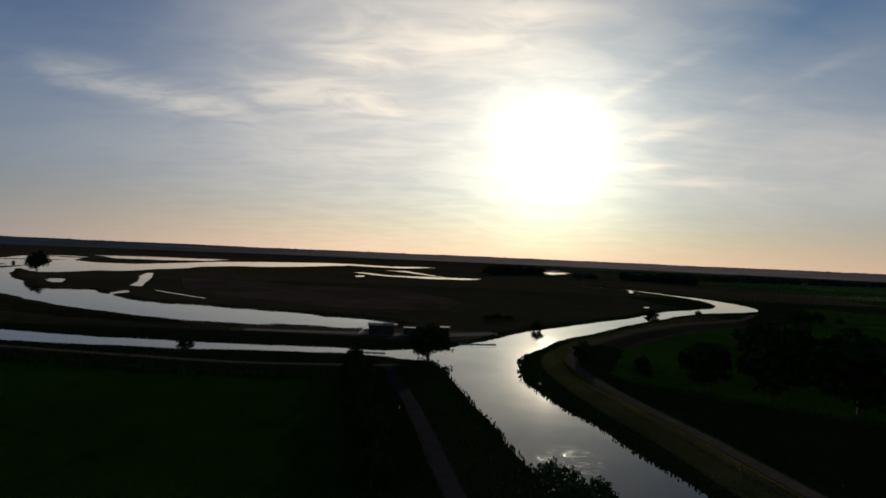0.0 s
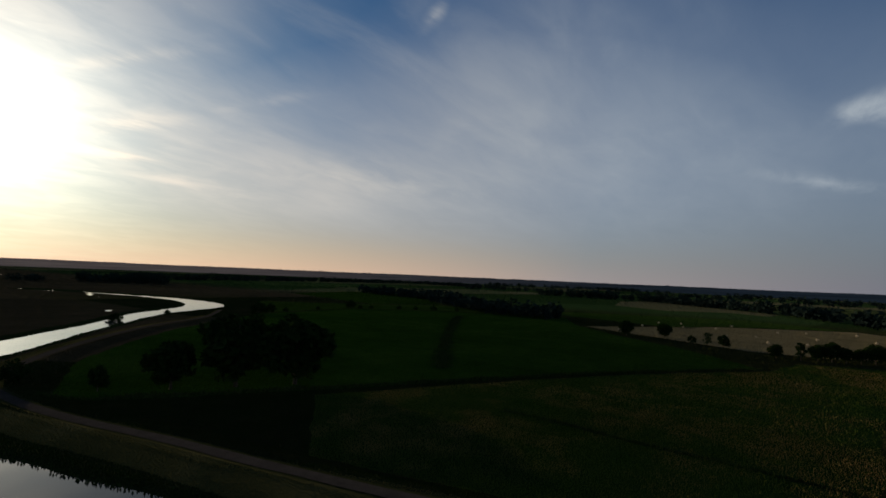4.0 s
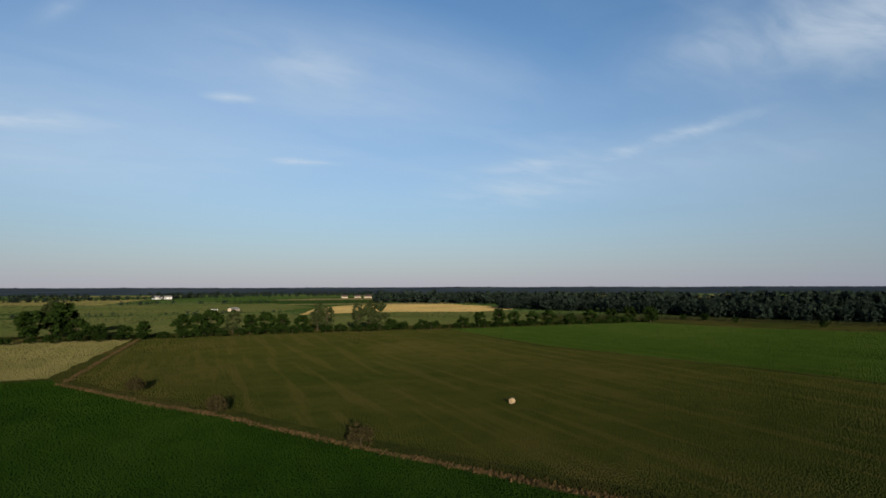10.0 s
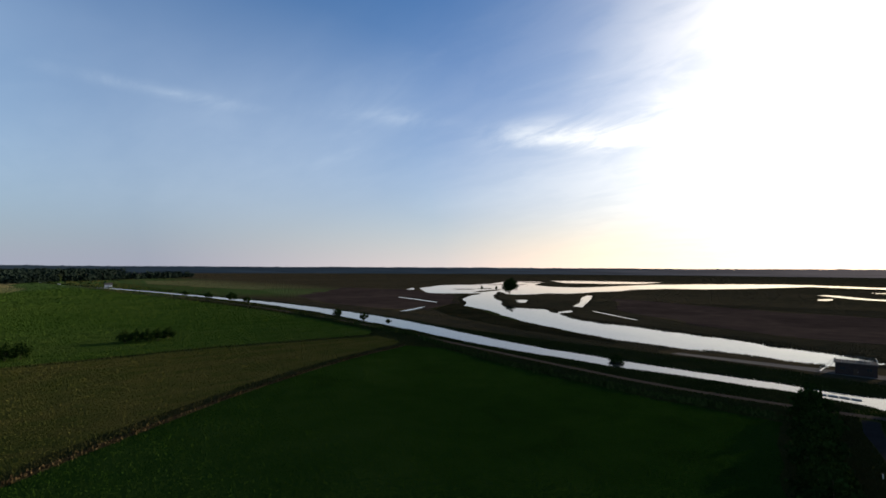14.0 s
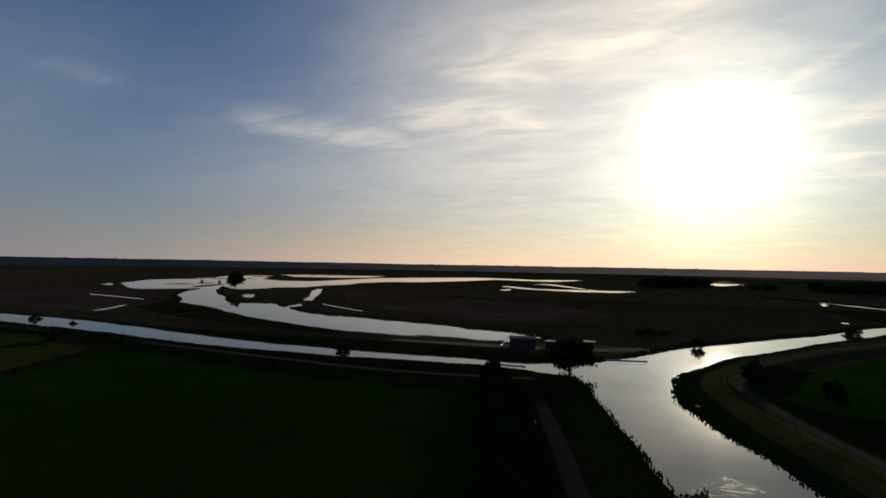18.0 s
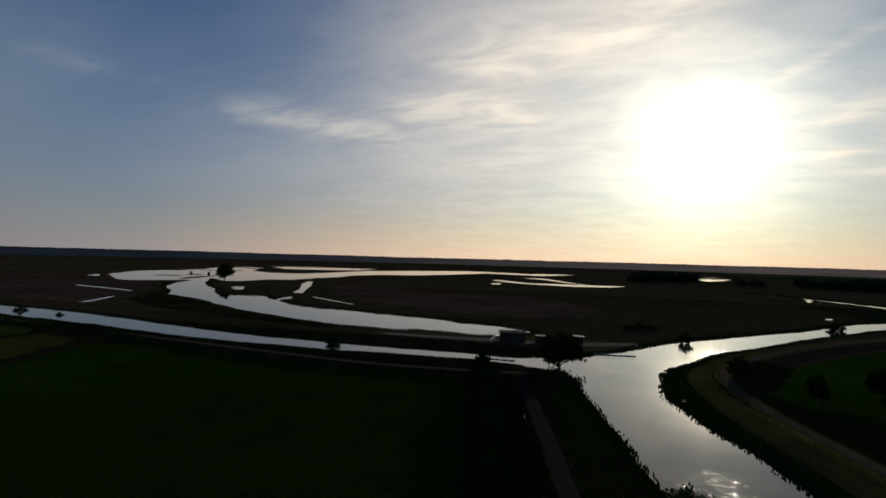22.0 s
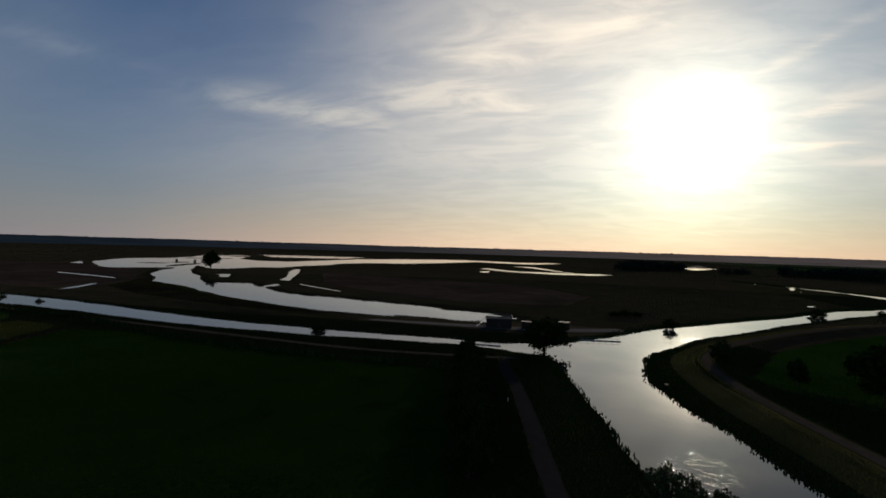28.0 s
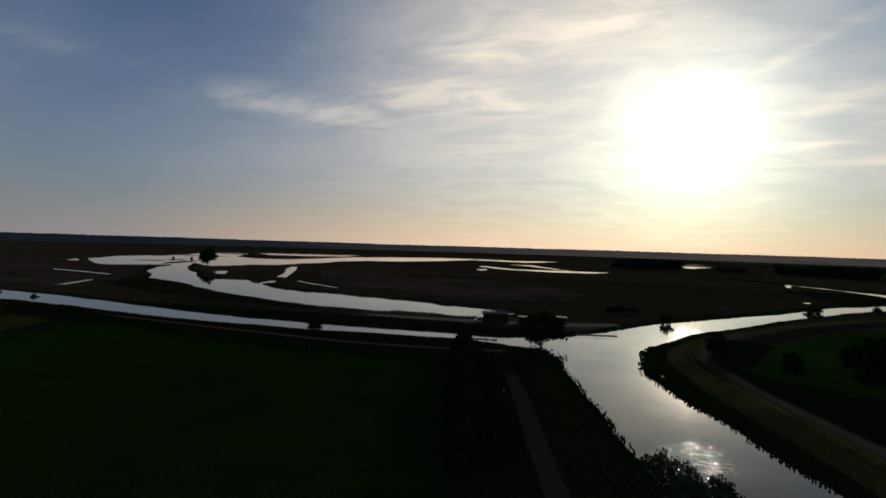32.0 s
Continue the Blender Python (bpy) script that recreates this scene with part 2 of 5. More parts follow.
def grassland(name, dark, mid, light, patch=0.012, stripe=0.0, angle=0.0, gap=9.0, stops=(0.4, 0.57, 0.74), blade=0.0):
    """Grass, stubble or marsh: broad patches, tussocks, fine blades, mowing stripes."""
    n, b = material(name, 0.95, 0.0)
    p = place_of(n)
    big = n.noise(p, patch, 5.0, 0.6, 0.6)
    med = n.noise(p, 0.11, 4.0, 0.6, 0.4)
    fine = n.noise(p, 1.3, 5.0, 0.7)
    f = n.math("ADD", n.math("ADD", n.math("MULTIPLY", big, 0.55), 0.07), n.math("ADD", n.math("MULTIPLY", med, 0.34), n.math("MULTIPLY", fine, 0.12)))
    col = n.ramp(f, (stops[0], dark), (stops[1], mid), (stops[2], light))
    if stripe:
        turned = n.add("ShaderNodeMapping", {"Vector": p, "Rotation": (0, 0, radians(angle)), "Scale": (1 / gap, 1 / gap / 14, 0)}).outputs[0]
        lines = n.noise(turned, 1.0, 2.0, 0.5)
        col = n.mix(n.smooth(lines, 0.5, 0.62, 0.0, stripe), col, (*light, 1))
    n.put(b.inputs["Base Color"], col)
    bump(n, b, n.math("ADD", fine, n.math("MULTIPLY", med, 2.0)), 0.2, 0.15)
    if blade:
        through_leaf = n.add("ShaderNodeBsdfTranslucent", {"Color": n.mix(1.0, col, (1.15, 1.25, 0.7, 1), "MULTIPLY")})
        both = n.add("ShaderNodeMixShader", {0: blade, 1: b.outputs[0], 2: through_leaf.outputs[0]})
        n.put(n.tree.nodes["Material Output"].inputs["Surface"], both.outputs[0])


def ground_material():
    """Far country: a patchwork of fields; rough dry grass near by."""
    n, b = material("rough_grass", 0.95, 0.0)
    p = place_of(n)
    med = n.noise(p, 0.09, 5.0, 0.62, 0.5)
    fine = n.noise(p, 1.1, 5.0, 0.7)
    big = n.noise(p, 0.008, 4.0, 0.6)
    f = n.math("ADD", n.math("MULTIPLY", med, 0.5), n.math("ADD", n.math("MULTIPLY", fine, 0.3), n.math("MULTIPLY", big, 0.3)))
    # near ground kept dark: shade under the blades put into its colour
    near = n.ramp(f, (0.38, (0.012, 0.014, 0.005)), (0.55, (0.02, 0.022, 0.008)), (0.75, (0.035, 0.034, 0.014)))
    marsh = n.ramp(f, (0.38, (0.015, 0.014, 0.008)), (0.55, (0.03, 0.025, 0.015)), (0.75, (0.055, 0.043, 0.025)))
    where = n.add("ShaderNodeSeparateXYZ", {"Vector": p}).outputs
    wet = n.math("MULTIPLY", n.smooth(n.math("ADD", where["Y"], n.math("MULTIPLY", big, 30.0)), 175.0, 195.0), n.smooth(where["X"], 190.0, 120.0))
    near = n.mix(wet, near, marsh)
    cells = n.add("ShaderNodeTexVoronoi", {"Vector": n.add("ShaderNodeMapping", {"Vector": p, "Rotation": (0, 0, radians(20)), "Scale": (0.0022, 0.0045, 0)}).outputs[0], "Scale": 1.0})
    cells.distance = "CHEBYCHEV"
    pick = n.add("ShaderNodeSeparateColor", {"Color": cells.outputs["Color"]}).outputs[0]
    far = n.ramp(pick, (0.0, (0.015, 0.032, 0.009)), (0.35, (0.028, 0.054, 0.014)), (0.6, (0.042, 0.066, 0.021)), (0.85, (0.1, 0.09, 0.042)))
    far = n.mix(0.12, far, near)
    away = n.vec("DOT_PRODUCT", p, p)
    bog = n.math("MULTIPLY", n.smooth(where["Y"], 260.0, 420.0), n.smooth(where["X"], 520.0, 380.0))
    far = n.mix(bog, far, marsh)
    n.put(b.inputs["Base Color"], n.mix(n.smooth(away, 480.0 ** 2, 620.0 ** 2), near, far))
    bump(n, b, n.math("ADD", fine, n.math("MULTIPLY", med, 2.0)), 0.2, 0.15)


ground_material()
# soil and thatch under grass and crops, darkened for the shade between blades
grassland("shaded_turf", (0.007, 0.011, 0.003), (0.012, 0.017, 0.005), (0.018, 0.021, 0.008), 0.02)
grassland("shaded_sward", (0.0071, 0.0165, 0.003), (0.0109, 0.0248, 0.0041), (0.0165, 0.0315, 0.0067), 0.02)
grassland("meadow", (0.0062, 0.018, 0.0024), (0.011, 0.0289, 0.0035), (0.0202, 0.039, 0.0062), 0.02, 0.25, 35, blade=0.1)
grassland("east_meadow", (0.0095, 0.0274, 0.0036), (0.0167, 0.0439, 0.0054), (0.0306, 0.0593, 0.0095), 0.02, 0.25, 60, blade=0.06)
grassland("brown_meadow", (0.0169, 0.0259, 0.0051), (0.031, 0.0355, 0.0085), (0.0496, 0.0451, 0.0135), 0.012, 0.5, 82, 5, blade=0.05)
grassland("rough_meadow", (0.0191, 0.0469, 0.0066), (0.0439, 0.0572, 0.0117), (0.1247, 0.0844, 0.0293), 0.028, stops=(0.42, 0.56, 0.67), blade=0.05)
grassland("light_meadow", (0.0145, 0.0308, 0.0043), (0.0223, 0.0428, 0.0069), (0.0334, 0.0514, 0.0112), 0.01, 0.35, 82, 6, blade=0.05)
# far pasture green, paled in its colour to stand in for haze
grassland("hazed_pasture", (0.0314, 0.0456, 0.0125), (0.0445, 0.057, 0.0182), (0.0627, 0.0684, 0.0257), 0.008, 0.3, 85, 14)
grassland("stubble", (0.068, 0.0704, 0.024), (0.096, 0.092, 0.0336), (0.128, 0.116, 0.048), 0.012, 0.35, 60, 7)
grassland("hay_stubble", (0.104, 0.084, 0.036), (0.144, 0.112, 0.052), (0.184, 0.14, 0.068), 0.012, 0.3, 60, 7)
grassland("ripe_grain", (0.17, 0.136, 0.051), (0.2295, 0.1785, 0.0723), (0.289, 0.221, 0.0935), 0.01, 0.2, 70)
grassland("bare_peat", (0.0138, 0.0104, 0.0092), (0.0259, 0.0196, 0.0173), (0.0432, 0.0323, 0.0265), 0.02)
grassland("dry_reed", (0.024, 0.0192, 0.0084), (0.048, 0.033, 0.0144), (0.084, 0.054, 0.024), 0.03)
grassland("dike_grass", (0.0488, 0.045, 0.0135), (0.09, 0.0713, 0.0225), (0.135, 0.1013, 0.0375), 0.03)
grassland("mown_dike", (0.0265, 0.0256, 0.0085), (0.0455, 0.0398, 0.0133), (0.0664, 0.055, 0.0208), 0.03)
grassland("wild_grass", (0.0091, 0.0172, 0.0036), (0.0213, 0.0253, 0.0071), (0.043, 0.0354, 0.0132), 0.015)
grassland("marsh_grass", (0.021, 0.0198, 0.0084), (0.039, 0.0312, 0.0156), (0.066, 0.048, 0.0252), 0.012)
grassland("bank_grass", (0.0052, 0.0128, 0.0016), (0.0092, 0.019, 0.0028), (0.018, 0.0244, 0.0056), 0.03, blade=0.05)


def foliage(name, dark, light):
    n, b = material(name, 0.9, 0.0)
    r = n.add("ShaderNodeNewGeometry").outputs["Random Per Island"]
    big = n.noise(place_of(n), 0.12, 3.0)
    f = n.math("ADD", n.math("MULTIPLY", r, 0.6), n.math("MULTIPLY", big, 0.4))
    n.put(b.inputs["Base Color"], n.ramp(f, (0.15, dark), (0.85, light)))
    n.put(b.inputs["Subsurface Weight"], 0.0)


foliage("leaves", (0.006, 0.014, 0.003), (0.02, 0.036, 0.008))
foliage("willow_leaves", (0.016, 0.026, 0.009), (0.05, 0.062, 0.022))
foliage("brown_leaves", (0.022, 0.021, 0.009), (0.05, 0.041, 0.017))
foliage("herb_leaves", (0.0076, 0.0151, 0.0029), (0.0294, 0.042, 0.0101))
# far woods: green shifted towards blue, distance haze put into the leaf colour
foliage("hazed_far_leaves", (0.01, 0.017, 0.013), (0.02, 0.03, 0.022))
# paler and bluer again, painting in the haze over woods at the horizon
foliage("hazed_leaves", (0.018, 0.026, 0.024), (0.03, 0.04, 0.038))
foliage("reeds", (0.0112, 0.021, 0.0042), (0.0385, 0.049, 0.014))
foliage("dry_reeds", (0.026, 0.0195, 0.0091), (0.091, 0.0618, 0.0292))


def plain(name, colour, rough=0.8, spec=0.25, vary=0.25, scale=1.5, metal=0.0):
    n, b = material(name, rough, spec)
    p = place_of(n)
    f = n.math("ADD", n.math("MULTIPLY", n.noise(p, scale, 5.0, 0.6), 0.6), n.math("MULTIPLY", n.noise(p, scale * 9, 3.0, 0.6), 0.4))
    low = tuple(c * (1 - vary) for c in colour)
    high = tuple(min(1, c * (1 + vary)) for c in colour)
    n.put(b.inputs["Base Color"], n.ramp(f, (0.3, low), (0.7, high)))
    n.put(b.inputs["Metallic"], metal)
    bump(n, b, f, 0.25, 0.05)


plain("bark", (0.06, 0.045, 0.03), 0.95, 0.1, 0.4, 3)
plain("birch_bark", (0.15, 0.14, 0.125), 0.9, 0.1, 0.4, 2)
plain("asphalt", (0.015, 0.015, 0.0155), 0.95, 0.0, 0.25, 0.4)
plain("gravel", (0.034, 0.029, 0.024), 0.95, 0.0, 0.3, 0.5)
plain("concrete", (0.09, 0.083, 0.075), 0.9, 0.0, 0.2, 0.5)
plain("brick_red", (0.1, 0.052, 0.043), 0.9, 0.1, 0.25, 1.2)
plain("orange_brick", (0.24, 0.1, 0.06), 0.9, 0.1, 0.2, 1.2)
plain("dark_brick", (0.035, 0.026, 0.024), 0.95, 0.0, 0.3, 1.2)
plain("roof_tile", (0.07, 0.05, 0.046), 0.8, 0.2, 0.3, 1.5)
plain("dark_roof", (0.05, 0.045, 0.045), 0.8, 0.25, 0.3, 1.5)
plain("fibre_cement", (0.2, 0.19, 0.18), 0.85, 0.2, 0.2, 0.8)
plain("cream_wall", (0.55, 0.47, 0.33), 0.85, 0.2, 0.12, 0.8)
plain("white_paint", (0.78, 0.77, 0.74), 0.5, 0.4, 0.05, 1.0)
plain("grey_paint", (0.24, 0.24, 0.23), 0.6, 0.2, 0.15, 1.0)
plain("dark_wood", (0.05, 0.035, 0.025), 0.9, 0.05, 0.3, 2)
plain("car_paint", (0.03, 0.032, 0.036), 0.3, 0.5, 0.08, 2)
plain("steel", (0.35, 0.35, 0.36), 0.45, 0.5, 0.15, 2, 0.8)
plain("straw_wrap", (0.4, 0.3, 0.17), 0.8, 0.1, 0.15, 2)
n, b = material("window_glass", 0.08, 0.5)
n.put(b.inputs["Base Color"], (0.02, 0.025, 0.03, 1))


def water_material():
    n, b = material("river_water", 0.025, 0.5)
    p = place_of(n)
    n.put(b.inputs["Base Color"], n.ramp(n.noise(p, 0.02, 3.0), (0.3, (0.006, 0.009, 0.012)), (0.7, (0.012, 0.015, 0.016))))
    # light wind ripples in patches; livelier by the willow bush and at the meeting of the waters
    calm = n.smooth(n.noise(p, 0.03, 3.0, 0.5, 0.5), 0.48, 0.7, 0.1, 0.5)
    catspaw = n.smooth(n.noise(n.add("ShaderNodeMapping", {"Vector": p, "Rotation": (0, 0, radians(25)), "Scale": (0.35, 1.0, 1.0)}).outputs[0], 1.3, 5.0, 0.7, 0.6), 0.55, 0.63)
    lively = None
    for x, y, w, d, amount in ((17.0, 72.0, 6.0, 11.0, 6.0), (39.0, 186.0, 12.0, 18.0, 1.6)):
        off = n.add("ShaderNodeMapping", {"Vector": p, "Location": (x, y, 0), "Rotation": (0, 0, radians(-20)), "Scale": (w, d, 50.0)})
        off.vector_type = "TEXTURE"
        spot = n.add("ShaderNodeTexGradient", {"Vector": off.outputs[0]})
        spot.gradient_type = "SPHERICAL"
        gust = n.math("MULTIPLY", n.smooth(spot.outputs["Fac"], 0.0, 0.45, 0.0, amount), catspaw)
        lively = gust if lively is None else n.math("ADD", lively, gust)
    crest = n.add("ShaderNodeTexWave", {"Vector": n.add("ShaderNodeMapping", {"Vector": p, "Rotation": (0, 0, radians(12)), "Scale": (0.5, 1.0, 1.0)}).outputs[0], "Scale": 1.1, "Distortion": 7.0, "Detail": 3.0, "Detail Scale": 2.2})
    crest.bands_direction = "Y"
    chop = crest.outputs["Fac"]
    ripple = n.noise(n.add("ShaderNodeMapping", {"Vector": p, "Scale": (1.0, 0.5, 1.0)}).outputs[0], 1.4, 3.0, 0.5)
    n.put(b.inputs["IOR"], 1.33)
    bump(n, b, n.math("ADD", n.math("MULTIPLY", ripple, calm), n.math("MULTIPLY", n.math("SUBTRACT", chop, 0.5), lively)), 0.10, 0.12)


water_material()


def haze_material():
    """Woods and fields too far off to tell apart; haze is painted as glow."""
    n, b = material("painted_far_haze", 0.95, 0.0)
    p = place_of(n)
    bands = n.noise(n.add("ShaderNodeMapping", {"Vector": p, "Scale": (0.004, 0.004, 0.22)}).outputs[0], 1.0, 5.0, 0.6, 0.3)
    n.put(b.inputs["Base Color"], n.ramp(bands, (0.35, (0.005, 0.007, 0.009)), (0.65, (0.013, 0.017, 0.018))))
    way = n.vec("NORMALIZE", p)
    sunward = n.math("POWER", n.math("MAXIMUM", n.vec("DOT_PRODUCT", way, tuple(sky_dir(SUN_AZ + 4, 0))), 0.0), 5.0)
    # emission stands in for hazy air, brighter and warmer towards the sun
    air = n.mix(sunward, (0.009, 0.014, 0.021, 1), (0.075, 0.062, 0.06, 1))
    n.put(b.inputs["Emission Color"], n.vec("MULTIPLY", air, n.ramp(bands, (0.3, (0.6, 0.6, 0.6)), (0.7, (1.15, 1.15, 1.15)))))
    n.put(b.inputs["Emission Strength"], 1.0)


haze_material()

# ---- the lie of the land ----
WATER_LEVEL = -0.45


def spline(nodes, step=6.0):
    """Smooth line through the nodes; every node is x, y and a half width."""
    p = np.array(nodes, float)
    p = np.vstack([2 * p[0] - p[1], p, 2 * p[-1] - p[-2]])
    out = []
    for a, b_, c, d in zip(p[:-3], p[1:-2], p[2:-1], p[3:]):
        k = max(2, int(np.hypot(*(c - b_)[:2]) / step))
        t = (np.arange(k) / k)[:, None]
        out.append(0.5 * (2 * b_ + (c - a) * t + (2 * a - 5 * b_ + 4 * c - d) * t ** 2 + (3 * b_ - a - 3 * c + d) * t ** 3))
    return np.vstack(out + [p[-2:-1]])


RIVER = spline([(170, 640, 6), (205, 560, 8), (226, 490, 10), (232, 430, 13), (211, 366, 15), (150, 321, 10), (108, 275, 8), (85, 252, 8.5), (59, 223, 10.5), (37, 199, 11), (25, 180, 11.5), (11, 160, 13), (7, 141, 12), (9.5, 121, 9.5), (13, 104, 9.5), (17, 89, 10),
                (20, 76, 10), (24, 62, 10.5), (32, 35, 10.5), (40, 5, 10.5), (48, -20, 10), (59, -37, 9.5), (76, -42, 9.5), (105, -45, 10), (133, -48, 10.5), (160, -62, 11), (180, -86, 11), (198, -112, 13), (222, -136, 14), (250, -166, 14), (275, -200, 12), (295, -240, 10)])
CANAL = spline([(-1500, 20, 7), (-918, 106, 7), (-646, 148, 7), (-441, 172, 9), (-340, 175, 10), (-263, 171, 11), (-224, 167, 11), (-181, 160.5, 9.5), (-146, 154, 8.5), (-116, 151, 7.6), (-92, 150.3, 7.2), (-68, 150.5, 6.4), (-40, 152, 5.6), (-22, 151, 6), (-6, 152, 11)])

def shore(nodes, step=8.0):
    """Closed outline through the nodes, its corners rounded off."""
    p = np.array(nodes, float)
    q = np.vstack([a + (c - a) * np.linspace(0, 1, max(2, int(np.hypot(*(c - a)) / step)), endpoint=False)[:, None] for a, c in zip(p, np.roll(p, -1, 0))])
    return (np.roll(q, 1, 0) + 2 * q + np.roll(q, -1, 0)) / 4


LAGOON = shore([(-34.7, 194.4), (-46.1, 195.6), (-61, 197.4), (-74.1, 192.7), (-92.9, 194.9), (-109, 195), (-122.6, 199.1), (-134.9, 204.7), (-148, 211), (-165, 216), (-183, 221), (-207, 236), (-231, 252), (-246, 262), (-260, 263), (-285, 282), (-309, 308), (-347, 341), (-369, 368), (-393, 401), (-407, 438), (-413, 473), (-361, 406), (-322, 366), (-301, 352), (-266, 311), (-244, 300), (-226, 313), (-200, 289), (-182, 275), (-160, 258), (-144, 256), (-121, 252), (-98, 245), (-78, 241), (-65.7, 239.7), (-52.2, 231.5), (-38.2, 229.4), (-26.7, 222.2), (-17.2, 213.2), (-27, 206.6)])
LAKE = shore([(-422, 410), (-430, 392), (-458, 394), (-500, 422), (-575, 480), (-598, 518), (-640, 581), (-643, 644), (-646, 718), (-713, 828), (-718, 926), (-658, 905), (-554, 730), (-491, 688), (-436, 696), (-434, 801), (-433, 939), (-379, 1061), (-279, 1193), (-206, 1179), (-131, 1114), (-73, 1179), (-21, 1174), (-84, 1007), (-155, 1021), (-207, 1045), (-247, 875), (-279, 783), (-326, 751), (-343, 686), (-330, 610), (-340, 569), (-333, 509), (-357, 501), (-356, 461), (-361, 437), (-411, 475), (-399, 429)])
POOLS = [
    shore([(-728, 1018), (-666, 1112), (-568, 1088), (-485, 1114), (-463, 949), (-508, 891), (-583, 870)], 4.0),
    shore([(-302, 506), (-262, 436), (-231, 375), (-211, 339), (-224, 345), (-242, 384), (-285, 456), (-306, 501)], 4.0),
    shore([(-304, 371), (-308, 385), (-295, 380), (-271, 344), (-279, 342)], 4.0),
    shore([(-200, 283), (-206, 315), (-196, 303), (-191, 279)], 4.0),
    shore([(-547, 429), (-586, 478), (-523, 426)], 4.0),
    shore([(218, 1154), (274, 1353), (325, 1501), (296, 1268), (296, 1189), (244, 1065), (210, 1013)], 4.0),
    shore([(-137, 718), (-130, 746), (-103, 709), (-79, 680), (-41, 680), (3, 686), (54, 691), (23, 632), (-24, 619), (-59, 634), (-86, 644)], 4.0),
    shore([(-120, 859), (-72, 870), (-25, 748), (3, 677), (-23, 707), (-66, 802)], 4.0),
    shore([(-119, 628), (-109, 649), (-101, 602), (-111, 592)], 4.0),
    shore([(-416, 317), (-377, 309), (-329, 295), (-322, 288), (-367, 300), (-404, 308)], 4.0),
    shore([(-277, 211), (-287, 232), (-301, 256), (-293, 250), (-277, 225), (-270, 208)], 4.0),
    shore([(-196, 326), (-169, 306), (-141, 286), (-138, 281), (-165, 299), (-190, 317)], 4.0),
    shore([(196, 543), (207, 563), (198, 529), (185, 503)], 4.0),
    shore([(194, 516), (197, 518), (188, 492), (183, 486)], 4.0),
    shore([(135, 348), (143, 360), (142, 349), (135, 340)], 4.0),
]
ISLANDS = [
    spline([(-432, 446, 2), (-440, 470, 6), (-452, 500, 6), (-462, 540, 2)]),
    spline([(-512, 486, 2), (-500, 500, 5), (-486, 512, 2)]),
    spline([(-505, 530, 3), (-500, 540, 7), (-494, 550, 3)]),
    spline([(-640, 640, 3), (-590, 700, 7), (-560, 720, 3)]),
    spline([(-700, 860, 4), (-640, 850, 12), (-600, 840, 4)]),
]
# grassed dikes: line with crown half width, height
EAST_DIKE = spline([(190, 310, 4), (156, 270, 4), (118, 245, 4), (82, 213, 4), (52, 178, 4), (36, 150, 4), (34, 128, 4), (37, 105, 4), (42, 84, 4), (46, 62, 4), (53, 30, 4), (60, 5, 4), (70, -11, 4), (88, -20, 4), (109, -25, 4), (138, -26, 4), (167, -35, 4), (190, -58, 4), (212, -96, 4), (238, -130, 4), (268, -165, 4)])
CANAL_DIKE = spline([(-900, 84, 3), (-640, 122, 3), (-441, 144, 3), (-278, 147, 3), (-200, 142, 3), (-144, 136, 3), (-93, 130, 3), (-55, 127, 3), (-25, 130, 3), (-14, 132, 3)])
MARSH_DIKE = spline([(-700, 168, 3), (-441, 194, 3), (-278, 206, 3), (-180, 192, 3), (-114, 178, 3), (-68, 172, 3), (-40, 172, 3)])
DIKES = [(EAST_DIKE, 1.3, 5.0), (CANAL_DIKE, 0.35, 4.0), (MARSH_DIKE, 0.5, 5.0)]


def signed(line, x, y):
    """Distance from the edge of a line with half widths: below nought inside it."""
    best = np.full(x.shape, 1e9)
    reach = line[:, 2].max() + 40
    inside = (x > line[:, 0].min() - reach) & (x < line[:, 0].max() + reach) & (y > line[:, 1].min() - reach) & (y < line[:, 1].max() + reach)
    if not inside.any():
        return best
    px, py = x[inside], y[inside]
    got = np.full(px.shape, 1e9)
    for (ax, ay, aw), (bx, by, bw) in zip(line[:-1], line[1:]):
        dx, dy = bx - ax, by - ay
        t = np.clip(((px - ax) * dx + (py - ay) * dy) / (dx * dx + dy * dy + 1e-9), 0, 1)
        got = np.minimum(got, np.hypot(px - ax - t * dx, py - ay - t * dy) - aw - t * (bw - aw))
    best[inside] = got
    return best


def within(poly, x, y):
    """Which points lie inside the outline."""
    hit = np.zeros(x.shape, bool)
    for (ax, ay), (bx, by) in zip(poly, np.roll(poly, -1, 0)):
        cross = (ay > y) != (by > y)
        hit ^= cross & (x < (bx - ax) * (y - ay) / (by - ay + 1e-12) + ax)
    return hit


def off_shore(poly, x, y):
    """Distance from a closed outline: below nought inside it."""
    loop = np.column_stack([np.vstack([poly, poly[:1]]), np.zeros(len(poly) + 1)])
    away = signed(loop, x, y)
    close = away < 1e8
    away[close] *= np.where(within(poly, x[close], y[close]), -1.0, 1.0)
    return away


def wobble(x, y, size, seed=0.0):
    return (np.sin(x / size + 1.3 * np.sin(y / size * 0.7 + seed)) + np.sin(y / size * 1.3 + 1.7 * np.sin(x / size * 0.9 + seed * 2) + 1) + 0.6 * np.sin((x + y) / size * 2.3 + seed)) / 2.6


